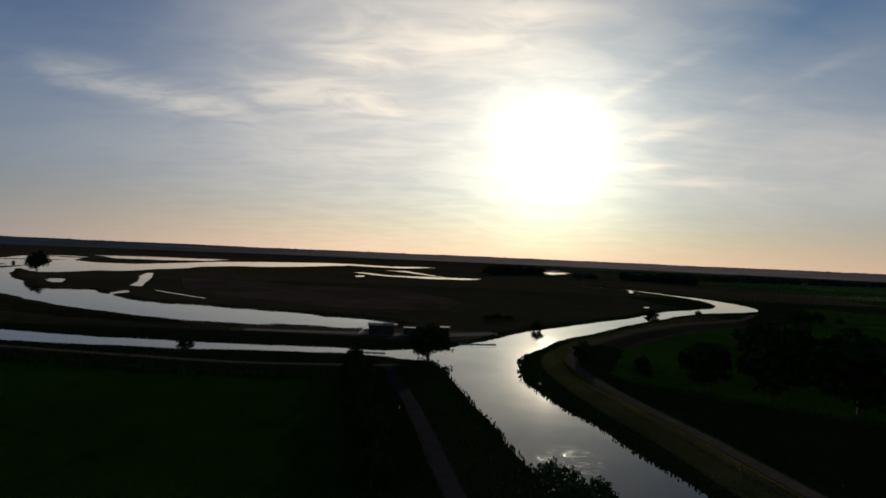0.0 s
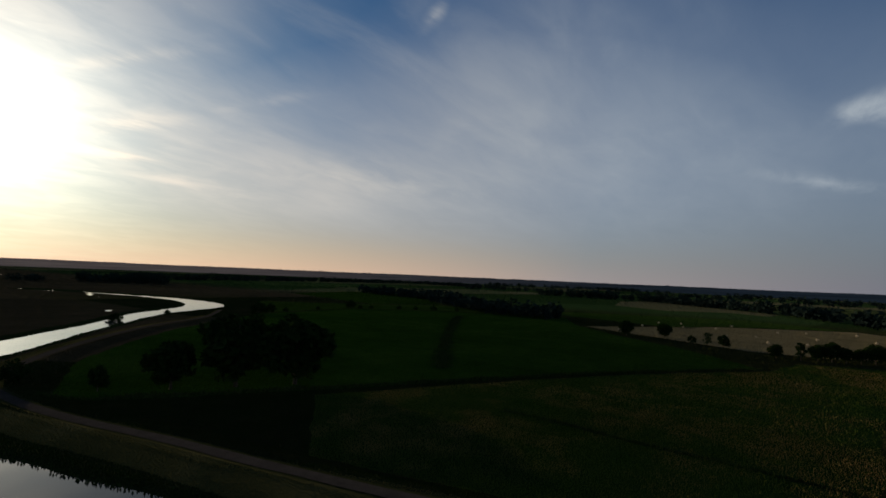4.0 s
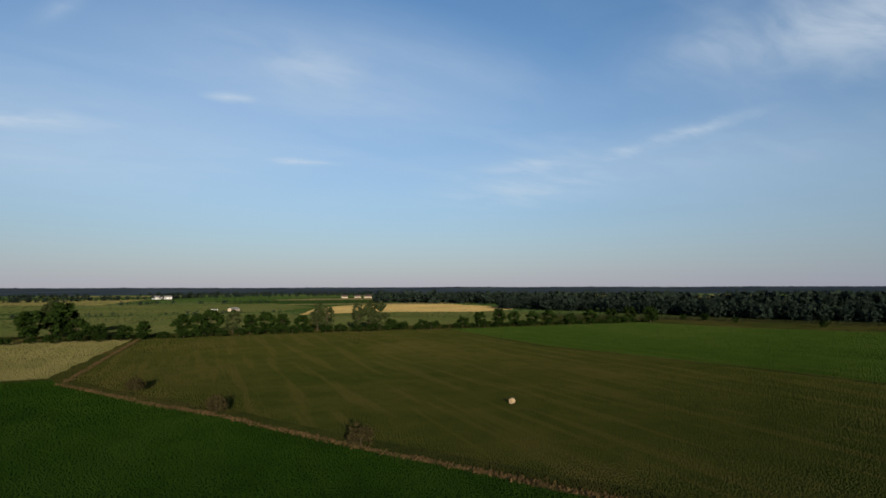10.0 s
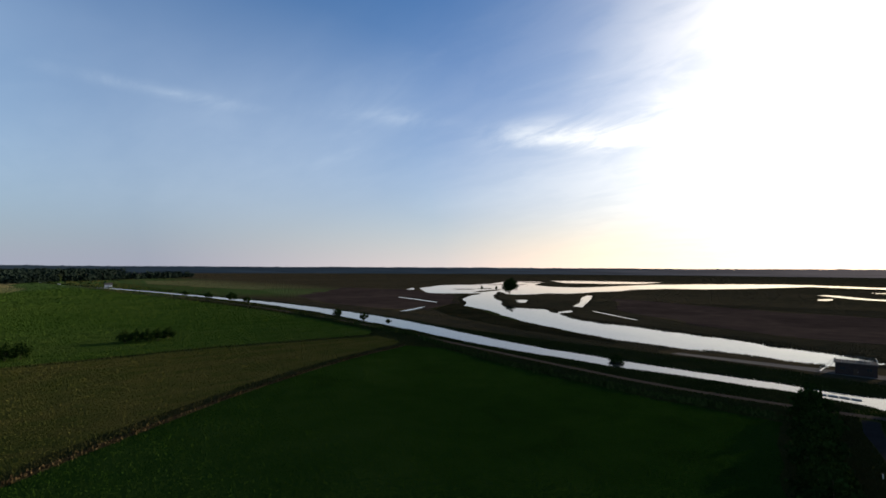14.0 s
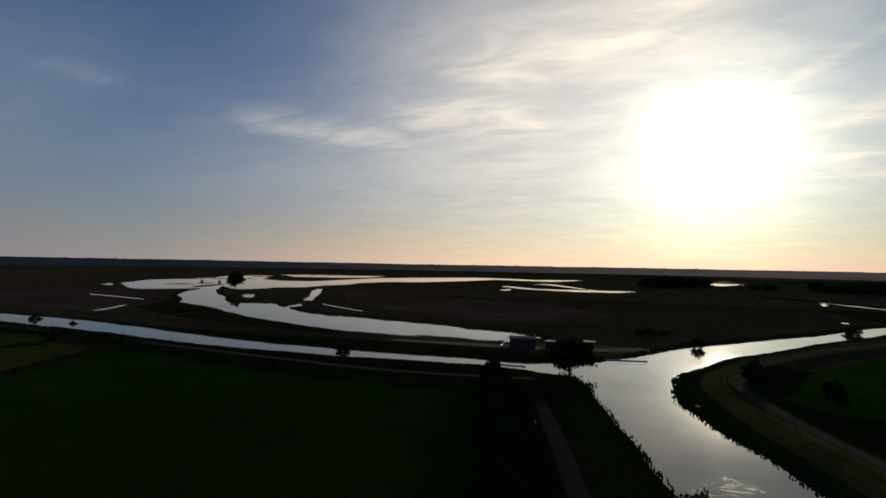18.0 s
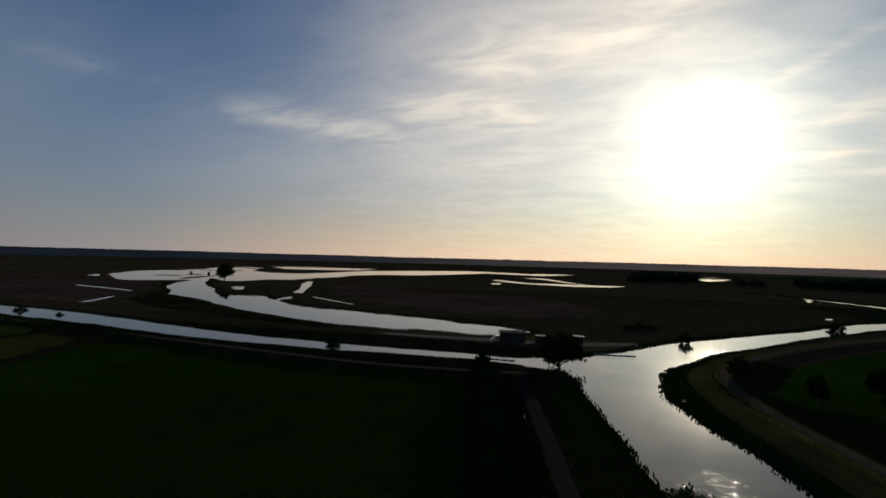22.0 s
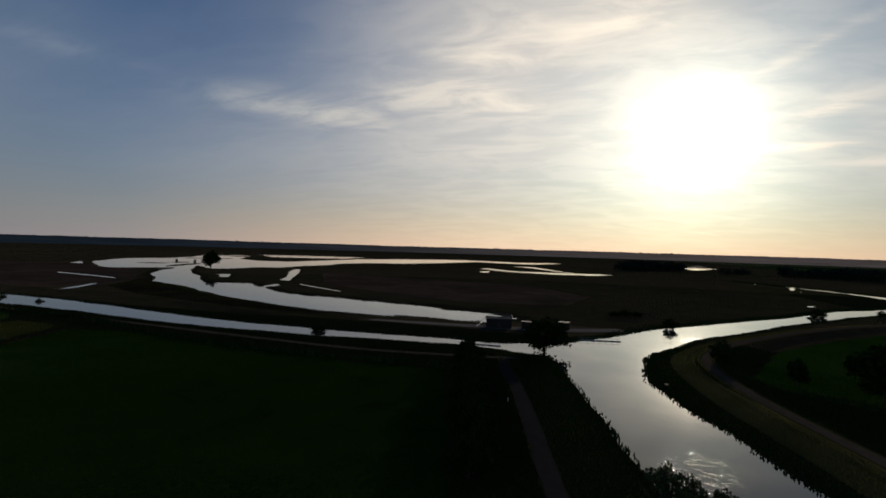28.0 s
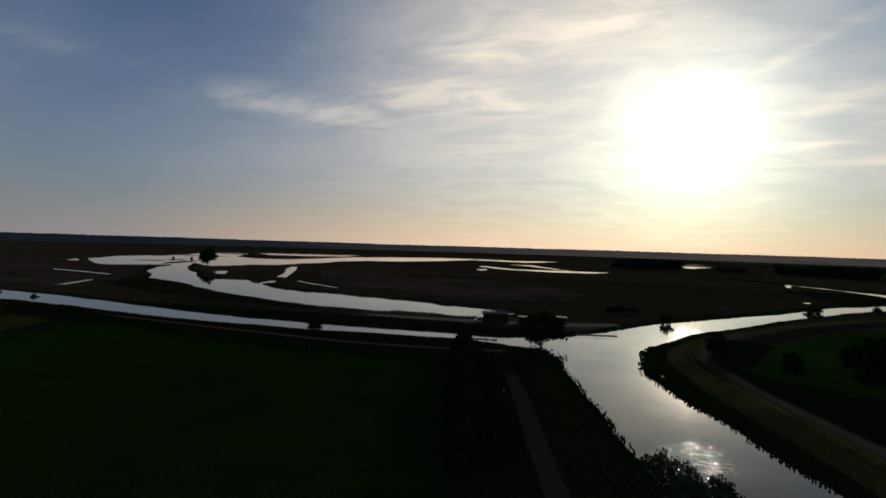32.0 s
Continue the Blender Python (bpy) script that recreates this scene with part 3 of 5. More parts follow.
def land(x, y):
    """Height of the ground."""
    x, y = np.asarray(x, float), np.asarray(y, float)
    z = np.zeros(x.shape)
    for line, high, slope in DIKES:
        z = np.maximum(z, high * np.clip(1 - signed(line, x, y) / slope, 0, 1))
    wet = np.full(x.shape, 1e9)
    ragged = wobble(x, y, 5.0) * 0.7 + wobble(x, y, 17.0, 2.0) * 0.9
    for line in (RIVER, CANAL):
        wet = np.minimum(wet, signed(line, x, y) + ragged * 0.8)
    for line in (LAGOON, LAKE):
        wet = np.minimum(wet, off_shore(line, x, y) + ragged * 1.3)
    for line in POOLS:
        wet = np.minimum(wet, off_shore(line, x, y) + ragged * 0.4)
    for line in ISLANDS:
        wet = np.maximum(wet, -signed(line, x, y) - ragged)
    z = np.minimum(z, np.clip(WATER_LEVEL + wet * 0.22, -2.2, 9.0))
    # low rise at the edge of the plain
    z = z + 17.0 * np.clip((np.hypot(x, y) - 3700) / 1000, 0, 1) ** 1.5
    return z


def mesh_object(name, verts, faces, mat, parent=None, smooth=False):
    me = bpy.data.meshes.new(name)
    me.from_pydata([tuple(v) for v in verts] if not isinstance(verts, list) else verts, [], faces if isinstance(faces, list) else faces.tolist())
    if mat:
        me.materials.append(MATS[mat])
    if smooth:
        me.shade_smooth()
    ob = new(name, me)
    ob.parent = parent
    return ob


# bare dark peat in the marsh
PEAT = [
    [(-250, 462), (-132, 420), (-34, 407), (10, 330), (-4, 272), (-60, 262), (-110, 285), (-180, 335)],
    [(-483, 240), (-640, 390), (-540, 420), (-400, 380), (-300, 285), (-270, 240), (-290, 212), (-380, 206)],
]


def build_ground():
    rings = [0.5]
    while rings[-1] < 4990:
        rings.append(rings[-1] * (1.25 if rings[-1] < 18 else 1.013 if 150 < rings[-1] < 1300 else 1.021))
    rings[-1] = 4990
    r = np.array(rings)
    turns = 1000
    a = np.arange(turns) * 2 * math.pi / turns
    x, y = np.outer(r, np.sin(a)).ravel(), np.outer(r, np.cos(a)).ravel()
    z = land(x, y)
    k = len(r)
    i = np.arange(k - 1)[:, None] * turns
    j = np.arange(turns)[None, :]
    nxt = (j + 1) % turns
    quads = np.stack([i + j, i + nxt, i + turns + nxt, i + turns + j], -1).reshape(-1, 4)
    me = bpy.data.meshes.new("ground")
    me.vertices.add(len(x))
    me.vertices.foreach_set("co", np.stack([x, y, z], 1).ravel())
    me.loops.add(quads.size)
    me.loops.foreach_set("vertex_index", quads[:, ::-1].ravel().astype(np.int32))
    me.polygons.add(len(quads))
    me.polygons.foreach_set("loop_start", np.arange(len(quads), dtype=np.int32) * 4)
    me.update(calc_edges=True)
    me.materials.append(MATS["rough_grass"])
    me.materials.append(MATS["bare_peat"])
    cx, cy = (x[quads[:, 0]] + x[quads[:, 2]]) / 2, (y[quads[:, 0]] + y[quads[:, 2]]) / 2
    cx, cy = cx + 5 * wobble(cx, cy, 14.0), cy + 8 * wobble(cy, cx, 19.0, 1.0)
    me.polygons.foreach_set("material_index", np.any([within(np.array(p, float), cx, cy) for p in PEAT], 0).astype(np.int32))
    me.shade_smooth()
    tagged(new("ground", me), "flat river lowland of rough grass, dikes and marsh reaching the horizon", "ground", kind="structure")


build_ground()
tagged(mesh_object("water", [(-2200, -700, WATER_LEVEL), (700, -700, WATER_LEVEL), (700, 1500, WATER_LEVEL), (-2200, 1500, WATER_LEVEL)], [(0, 1, 2, 3)], "river_water"), "calm dark river, canal and marsh water mirroring the evening sky", "water", kind="structure")


FIELDS = [(np.array(p, float), "bare_peat") for p in PEAT]


def sheet(name, corners, mat, label, category="field", lift=0.05, ragged=1.0):
    """A field or patch with a slightly ragged outline, lying on the ground."""
    pts = []
    for (ax, ay), (bx, by) in zip(corners, corners[1:] + corners[:1]):
        k = max(1, int(math.hypot(bx - ax, by - ay) / 5))
        for s in range(k):
            px, py = ax + (bx - ax) * s / k, ay + (by - ay) * s / k
            pts.append((px + float(wobble(px, py, 4.0)) * ragged, py + float(wobble(py, px, 5.0, 1.0)) * ragged, lift))
    FIELDS.append((np.array(pts)[:, :2], mat))
    if sum(p[0] * q[1] - q[0] * p[1] for p, q in zip(pts, pts[1:] + pts[:1])) < 0:
        pts.reverse()
    # under these grasses the sheet takes a colour darkened for shade between blades
    return tagged(mesh_object(name, pts, [tuple(range(len(pts)))], {"meadow": "shaded_sward", "east_meadow": "shaded_sward", "rough_meadow": "shaded_sward", "dry_reed": "shaded_turf"}.get(mat, mat)), label, category, kind="structure")


DITCH = [(38, -187), (24, -166), (11, -146), (-4, -126), (-15, -108), (-27, -89), (-38, -73), (-47, -59), (-56, -47), (-63, -36), (-72, -22), (-84, -8), (-98, 12), (-119, 44), (-140, 85), (-152, 120)]
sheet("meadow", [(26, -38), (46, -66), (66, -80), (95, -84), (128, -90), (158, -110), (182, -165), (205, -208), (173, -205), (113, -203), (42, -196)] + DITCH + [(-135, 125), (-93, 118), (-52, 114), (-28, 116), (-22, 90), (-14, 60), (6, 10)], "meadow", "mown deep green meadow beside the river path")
sheet("stubble_field", [(212, -212), (173, -208), (113, -206), (44, -200), (34, -334), (120, -345), (200, -357), (225, -318), (222, -250)], "stubble", "pale mown hay field with swath lines")
sheet("brown_meadow", [(36, -195), (28, -330), (-82, -325), (-150, -312), (-150, -200), (-175, -110), (-190, -30), (-192, 60), (-180, 126), (-160, 124)] + [(x - 4, y - 3) for x, y in DITCH[::-1]], "brown_meadow", "brownish drying meadow beyond the ditch")
sheet("light_meadow", [(-154, -312), (-230, -306), (-318, -314), (-346, -220), (-400, -140), (-450, -60), (-700, 0), (-860, 90), (-640, 112), (-441, 134), (-278, 143), (-200, 136), (-186, 126), (-196, 60), (-194, -30), (-179, -110), (-154, -200)], "light_meadow", "bright green meadow running to the wood")
sheet("east_meadow", [(40, 128), (48, 120), (84, 97), (138, 66), (178, 41), (222, 7), (262, 40), (300, 85), (335, 118), (400, 150), (345, 246), (296, 292), (204, 286), (165, 262), (124, 236), (88, 203), (60, 172)], "east_meadow", "dark green meadow inside the dike")
sheet("rough_meadow", [(54, 62), (82, 93), (138, 62), (178, 37), (222, 3), (252, -4), (272, -55), (262, -75), (226, -86), (205, -50), (178, -26), (140, -17), (109, -15), (92, -10), (74, 0), (64, 12), (60, 34)], "rough_meadow", "tussocky yellow-brown rough pasture beside the dike track")
sheet("hay_field", [(335, 112), (312, 70), (282, 14), (286, -16), (317, -71), (340, -105), (390, -114), (457, -82), (500, -45), (434, 41)], "hay_stubble", "pale stubble field behind single trees")
sheet("strip_meadow", [(438, 210), (390, 60), (436, 45), (505, -42), (560, 29), (480, 170)], "light_meadow", "strip of light green pasture")
sheet("light_meadow", [(210, 292), (298, 298), (350, 252), (404, 160), (420, 290), (351, 330), (280, 400)], "light_meadow", "light green pasture behind a row of bushes")
sheet("dark_meadow", [(362, 336), (430, 300), (520, 380), (588, 500), (560, 560), (420, 520)], "meadow", "dark green pasture before the wood")
sheet("grain_field", [(-155, -740), (-247, -827), (-390, -772), (-405, -600), (-360, -545), (-298, -520), (-183, -572), (-95, -552)], "ripe_grain", "ripe yellow grain field")
sheet("strip_meadow", [(-98, -542), (-183, -562), (-298, -508), (-350, -480), (-260, -345), (-75, -360)], "hazed_pasture", "green pasture between hedge and grain")
sheet("strip_meadow", [(624, -600), (368, -560), (200, -720), (180, -1000), (400, -1100), (700, -900)], "hazed_pasture", "light green pasture before far woods")
sheet("strip_meadow", [(185, -405), (30, -362), (-72, -368), (-92, -540), (-90, -600), (40, -610), (190, -590), (330, -560)], "hazed_pasture", "pale green pasture behind the field hedge")
sheet("strip_meadow", [(185, -625), (40, -640), (-80, -640), (-150, -745), (-120, -980), (150, -990), (175, -720)], "hazed_pasture", "pale green pasture round a far farm")
sheet("stubble_field", [(160, -1010), (120, -1500), (420, -1500), (400, -1120)], "stubble", "pale far field")
sheet("far_pasture", [(560, -95), (700, -25), (860, 110), (1250, 100), (1250, -400), (920, -480), (700, -290)], "hazed_pasture", "pale pasture between far tree belts")
sheet("far_pasture", [(480, -150), (640, -270), (860, -490), (650, -575), (500, -450), (430, -280)], "hazed_pasture", "pale pasture behind the brick buildings")
sheet("reed_bed", [(-300, 288), (-240, 262), (-180, 224), (-120, 200), (-100, 188), (-150, 190), (-220, 212), (-275, 240)], "dry_reed", "brown dry reed along the lagoon", "reed bed", 0.06)


def ribbon(name, line, width, mat, label, category, lift=0.06, aside=0.0):
    """A track or ditch that follows the ground."""
    p = line[:, :2]
    d = np.gradient(p, axis=0)
    d /= np.hypot(*d.T)[:, None] + 1e-9
    s = np.stack([d[:, 1], -d[:, 0]], 1)
    cols = []
    for u in (-1.0, -0.5, 0.0, 0.5, 1.0):
        q = p + s * (aside + u * width / 2 + 0.2 * wobble(p[:, :1], p[:, 1:], 3.0, u))
        cols.append(np.column_stack([q, land(q[:, 0], q[:, 1]) + lift + 0.03 * (1 - abs(u))]))
    v = np.stack(cols, 1).reshape(-1, 3)
    k = len(p)
    faces = [(i * 5 + j, i * 5 + j + 1, i * 5 + j + 6, i * 5 + j + 5) for i in range(k - 1) for j in range(4)]
    return tagged(mesh_object(name, v, faces, mat, smooth=True), label, category, kind="structure")


PATH_LINE = spline([(-16, 128, 1), (-14, 118, 1), (-10, 105, 1), (-4, 78, 1), (0, 60, 1), (8, 30, 1), (16, 0, 1), (25, -30, 1), (34, -49, 1), (44, -57, 1), (57, -62, 1), (78, -68, 1), (99, -73, 1), (130, -76, 1), (154, -83, 1), (175, -106, 1), (200, -145, 1), (225, -180, 1)], 3)
ribbon("ditch_bank", spline([(x, y, 1) for x, y in DITCH], 3), 1.8, "dry_reed", "dry brown ditch bank between two meadows", "ditch bank", 0.09)
ribbon("ditch_bank", spline([(37, -190, 1), (35, -240, 1), (33, -290, 1), (31, -331, 1)], 3), 1.8, "dry_reed", "dry ditch bank beside the hay field", "ditch bank", 0.09)
ribbon("verge", spline([(50, -63, 1), (62, -68, 1), (80, -73, 1), (100, -78, 1), (130, -81, 1), (152, -88, 1)], 3), 2.6, "dry_reed", "dry brown verge beside the path", "verge", 0.07)
ribbon("path", PATH_LINE, 2.8, "asphalt", "narrow grey asphalt path along the river", "path")
ribbon("dike_slope", EAST_DIKE[:-14], 6.5, "mown_dike", "yellow-brown dry grass on the river side of the dike", "dike slope", 0.05, 5.0)
ribbon("dike_track", EAST_DIKE, 2.5, "gravel", "pale gravel track on the dike crown", "track")
ribbon("canal_track", CANAL_DIKE, 2.6, "gravel", "worn gravel track on the canal dike", "track")
ribbon("quay", spline([(-75, 179, 1), (-50, 181, 1), (-30, 183, 1), (-14, 184, 1), (0, 188, 1), (18, 196, 1)]), 7.0, "concrete", "pale concrete quay between canal and lagoon", "quay", 0.1)

# ---- trees, bushes and far woods ----
def ground_z(x, y):
    return float(land(np.array([float(x)]), np.array([float(y)]))[0])


def thing(name, label, category, group="", kind=""):
    return tagged(new(name), label, category, group, kind)


def part(name, bm, mat, parent, label="", smooth=False):
    """Link a bmesh as one mesh object under a thing or a part."""
    me = bpy.data.meshes.new(name)
    bm.to_mesh(me)
    bm.free()
    me.materials.append(MATS[mat])
    if smooth:
        me.shade_smooth()
    ob = new(name, me)
    ob.parent = parent
    return tagged(ob, label)


def tube(bm, points, radii, sides=6):
    """A tapered limb through the points."""
    rings = []
    for i, p in enumerate(points):
        p = Vector(p)
        d = (Vector(points[min(i + 1, len(points) - 1)]) - Vector(points[max(i - 1, 0)])).normalized()
        u = d.orthogonal().normalized()
        w = d.cross(u)
        rings.append([bm.verts.new(p + (u * math.cos(k * 2 * math.pi / sides) + w * math.sin(k * 2 * math.pi / sides)) * radii[i]) for k in range(sides)])
    for a, c in zip(rings[:-1], rings[1:]):
        for k in range(sides):
            bm.faces.new((a[k], a[(k + 1) % sides], c[(k + 1) % sides], c[k]))
    bm.faces.new(rings[0][::-1]), bm.faces.new(rings[-1])


def leaf_cloud(centres, sizes, count, leaf, rng):
    """Verts and faces of many small leaf sprays round the clump centres."""
    centres, sizes = np.array(centres), np.array(sizes)
    k = len(centres) * count
    c = np.repeat(centres, count, 0)
    s = np.repeat(sizes, count, 0)
    d = rng.normal(size=(k, 3))
    d /= np.linalg.norm(d, axis=1)[:, None]
    p = c + d * s * (rng.random((k, 1)) ** 0.45)
    u = rng.normal(size=(k, 3))
    u /= np.linalg.norm(u, axis=1)[:, None]
    w = np.cross(u, rng.normal(size=(k, 3)))
    w /= np.linalg.norm(w, axis=1)[:, None]
    size = leaf * (0.6 + 0.8 * rng.random((k, 1)))
    v = np.stack([p - u * size, p + w * size * 0.55, p + u * size, p - w * size * 0.55], 1).reshape(-1, 3)
    f = np.arange(k * 4).reshape(-1, 4)
    return v, f


def tree_shape(seed, height, spread, trunk_share, clumps, count, leaf, rise=1.0, limbs=9):
    """Trunk and limbs as a bmesh; clump centres and sizes of the crown."""
    rng = np.random.default_rng(seed)
    bm = bmesh.new()
    lean = rng.normal(size=2) * 0.02 * height
    base = height * trunk_share
    top = height * 0.86
    r0 = height * 0.022
    spine = [(0, 0, -0.4), (lean[0] * 0.3, lean[1] * 0.3, base), (lean[0] * 0.7, lean[1] * 0.7, (base + top) / 2), (lean[0], lean[1], top)]
    tube(bm, spine, [r0 * 1.35, r0, r0 * 0.6, r0 * 0.15], 7)
    tips = []
    for k in range(limbs):
        a = k * 2.4 + rng.random()
        z0 = base * 0.9 + (top - base) * 0.7 * k / limbs
        reach = spread * (0.5 + 0.35 * rng.random()) * math.sin(math.pi * (0.25 + 0.6 * k / limbs))
        z1 = z0 + reach * (0.35 + 0.6 * rng.random()) * rise
        f = z0 / top
        start = (lean[0] * f, lean[1] * f, z0)
        end = (lean[0] * f + math.cos(a) * reach, lean[1] * f + math.sin(a) * reach, min(z1, height * 0.93))
        mid = tuple((p + q) / 2 + (0, 0, 0.06 * reach)[i] for i, (p, q) in enumerate(zip(start, end)))
        tube(bm, [start, mid, end], [r0 * 0.42, r0 * 0.28, r0 * 0.08], 5)
        tips.append(end)
    centres, sizes = [], []
    mid_z, half = (base * 0.85 + height) / 2, (height - base * 0.85) / 2
    for k in range(clumps):
        if k < len(tips):
            c = np.array(tips[k])
        else:
            d = rng.normal(size=3)
            d /= np.linalg.norm(d)
            q = 0.45 + 0.5 * rng.random()
            squash = 1.0 - 0.25 * max(0, d[2])
            c = np.array([d[0] * spread * q * squash, d[1] * spread * q * squash, mid_z + d[2] * half * q])
        s = spread * (0.2 + 0.16 * rng.random())
        centres.append(c), sizes.append((s, s, s * 0.8))
    v, f = leaf_cloud(centres, sizes, count, leaf, rng)
    v[:, 2] = np.maximum(v[:, 2], 0.12)
    return bm, v, f


# kind: seed, spread share of height, trunk share, clumps, leaves a clump, leaf size, rise, foliage, bark
KINDS = {
    "oak": (1, 0.5, 0.16, 90, 48, 0.036, 0.9, "leaves", "bark"),
    "round": (2, 0.45, 0.14, 60, 42, 0.047, 1.0, "leaves", "bark"),
    "lime": (3, 0.38, 0.18, 60, 42, 0.032, 1.3, "leaves", "bark"),
    "alder": (4, 0.3, 0.2, 46, 40, 0.034, 1.5, "leaves", "bark"),
    "birch": (5, 0.44, 0.1, 64, 44, 0.036, 1.0, "leaves", "birch_bark"),
    "poplar": (6, 0.24, 0.12, 60, 40, 0.026, 2.0, "willow_leaves", "bark"),
    "willow": (7, 0.55, 0.1, 64, 44, 0.032, 0.8, "willow_leaves", "bark"),
    "bush": (8, 0.62, 0.03, 38, 38, 0.056, 0.7, "leaves", "bark"),
    "shrub": (9, 0.75, 0.02, 40, 44, 0.055, 0.7, "willow_leaves", "bark"),
    "ditch_shrub": (14, 0.62, 0.04, 36, 40, 0.05, 0.8, "brown_leaves", "bark"),
    "herb": (13, 0.85, 0.02, 22, 34, 0.085, 0.6, "herb_leaves", "bark"),
    "small": (10, 0.46, 0.1, 30, 32, 0.065, 1.0, "leaves", "bark"),
    "wood": (11, 0.36, 0.12, 34, 34, 0.062, 1.2, "leaves", "bark"),
    "thin": (12, 0.33, 0.12, 28, 28, 0.052, 1.5, "willow_leaves", "bark"),
}
FIRST = {}


def plant(kind, x, y, height, label, name="tree", category="tree", group="", turn=None, wide=1.0):
    """A tree or bush of a kind, scaled to its height and turned."""
    turn = (x * 37.0 + y * 91.0) % 360 if turn is None else turn
    m = pose(x, y, ground_z(x, y) - 0.05, 0, 0, turn) @ Matrix.Diagonal((height * wide, height * wide, height, 1))
    key = (kind, name)
    if key not in FIRST:
        seed, spread, trunk, clumps, count, leaf, rise, green, bark = KINDS[kind]
        bm, v, f = tree_shape(seed, 1.0, spread, trunk, clumps, count, leaf, rise)
        root = new(name)
        root.matrix_basis = m
        for vert in bm.verts:
            vert.co.z = max(vert.co.z, -0.03)
        part("trunk", bm, bark, root, "", True)
        v[:, 2] = np.maximum(v[:, 2], 0.012)
        mesh_object("crown", v, f, green, root)
        FIRST[key] = root
    else:
        root = copy_thing(FIRST[key], m)
        root.scale = (height * wide, height * wide, height)
    for tag in ("label", "category", "group", "kind"):
        if tag in root:
            del root[tag]
    return tagged(root, label, category, group)


def woodland(name, lines, label, seed, mat="hazed_far_leaves", sprays=44, even=0.0, coarse=1.0):
    """Far trees in belts, one object: x0, y0, x1, y1, depth, number, height."""
    rng = np.random.default_rng(seed)
    vs, count = [], 0
    for x0, y0, x1, y1, depth, number, height in lines:
        t = rng.random(number)
        px = x0 + (x1 - x0) * t
        py = y0 + (y1 - y0) * t
        ln = math.hypot(x1 - x0, y1 - y0) + 1e-6
        off = (rng.random(number) - 0.5) * depth
        px, py = px + (y1 - y0) / ln * off, py - (x1 - x0) / ln * off
        h = height * (0.65 + even + (0.5 - even) * rng.random(number) ** 1.5)
        w = h * (0.38 + 0.24 * rng.random(number))
        k = number * sprays
        d = rng.normal(size=(k, 3))
        d /= np.linalg.norm(d, axis=1)[:, None]
        q = rng.random((k, 1)) ** 0.4
        H, Wd = np.repeat(h, sprays)[:, None], np.repeat(w, sprays)[:, None]
        c = np.column_stack([np.repeat(px, sprays), np.repeat(py, sprays), 0.5 * H[:, 0]]) + d * q * np.column_stack([Wd[:, 0], Wd[:, 0], 0.5 * H[:, 0]])
        u = rng.normal(size=(k, 3))
        u /= np.linalg.norm(u, axis=1)[:, None]
        e = np.cross(u, rng.normal(size=(k, 3)))
        e /= np.linalg.norm(e, axis=1)[:, None]
        s = Wd * (0.2 + 0.22 * rng.random((k, 1))) * coarse
        vs.append(np.stack([c - u * s, c + e * s * 0.7, c + u * s, c - e * s * 0.7], 1).reshape(-1, 3))
        count += k
    v = np.vstack(vs)
    v[:, 2] = np.maximum(v[:, 2], 0.0)
    me = bpy.data.meshes.new(name)
    me.vertices.add(len(v))
    me.vertices.foreach_set("co", v.ravel())
    me.loops.add(count * 4)
    me.loops.foreach_set("vertex_index", np.arange(count * 4, dtype=np.int32))
    me.polygons.add(count)
    me.polygons.foreach_set("loop_start", np.arange(count, dtype=np.int32) * 4)
    me.update(calc_edges=True)
    me.materials.append(MATS[mat])
    return tagged(new(name, me), label, "wood", kind="stuff")


def chain(points, depth, gap, height):
    """Belt rows through the points for woodland()."""
    return [(a[0], a[1], b_[0], b_[1], depth, max(2, int(math.hypot(b_[0] - a[0], b_[1] - a[1]) * max(1, depth / 12) / gap)), height) for a, b_ in zip(points[:-1], points[1:])]


woodland("woodland", chain([(564, 521), (523, 374), (430, 270), (400, 225), (378, 185), (377, 146)], 34, 6, 12), "dense dark broadleaf wood beyond the east meadow", 21)
woodland("tree_belt", chain([(958, 423), (948, 198), (736, -8), (560, -75), (473, -105), (400, -135)], 20, 5.5, 15), "long dark tree belt between far fields", 22, sprays=60, coarse=0.8)
woodland("tree_belt", chain([(440, -275), (400, -325), (330, -375), (262, -420)], 26, 5.0, 15), "tall dark trees behind the brick buildings", 23, sprays=90, coarse=0.65)
woodland("hedge", chain([(330, -575), (190, -607), (60, -622), (-85, -618)], 5, 9, 4.5), "low dark hedge between far pastures", 35, sprays=30) 
woodland("hedge", chain([(190, -700), (300, -820), (360, -960)], 6, 12, 6), "low dark hedge between far pastures", 36, sprays=30)
woodland("hedge", chain([(-120, -985), (0, -1000), (160, -1005)], 12, 12, 8), "dark hedge at the end of a far pasture", 37, sprays=30)
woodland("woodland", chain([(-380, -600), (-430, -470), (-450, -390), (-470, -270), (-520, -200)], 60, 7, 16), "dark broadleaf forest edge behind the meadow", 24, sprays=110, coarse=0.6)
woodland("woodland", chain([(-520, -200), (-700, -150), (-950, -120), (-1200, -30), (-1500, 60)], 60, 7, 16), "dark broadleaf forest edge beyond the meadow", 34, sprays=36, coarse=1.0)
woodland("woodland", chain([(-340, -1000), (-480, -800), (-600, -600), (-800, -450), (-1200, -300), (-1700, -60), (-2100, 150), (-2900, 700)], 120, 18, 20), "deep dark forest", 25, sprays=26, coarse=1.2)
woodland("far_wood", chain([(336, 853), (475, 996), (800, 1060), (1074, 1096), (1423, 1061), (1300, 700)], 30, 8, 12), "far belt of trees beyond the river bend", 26)
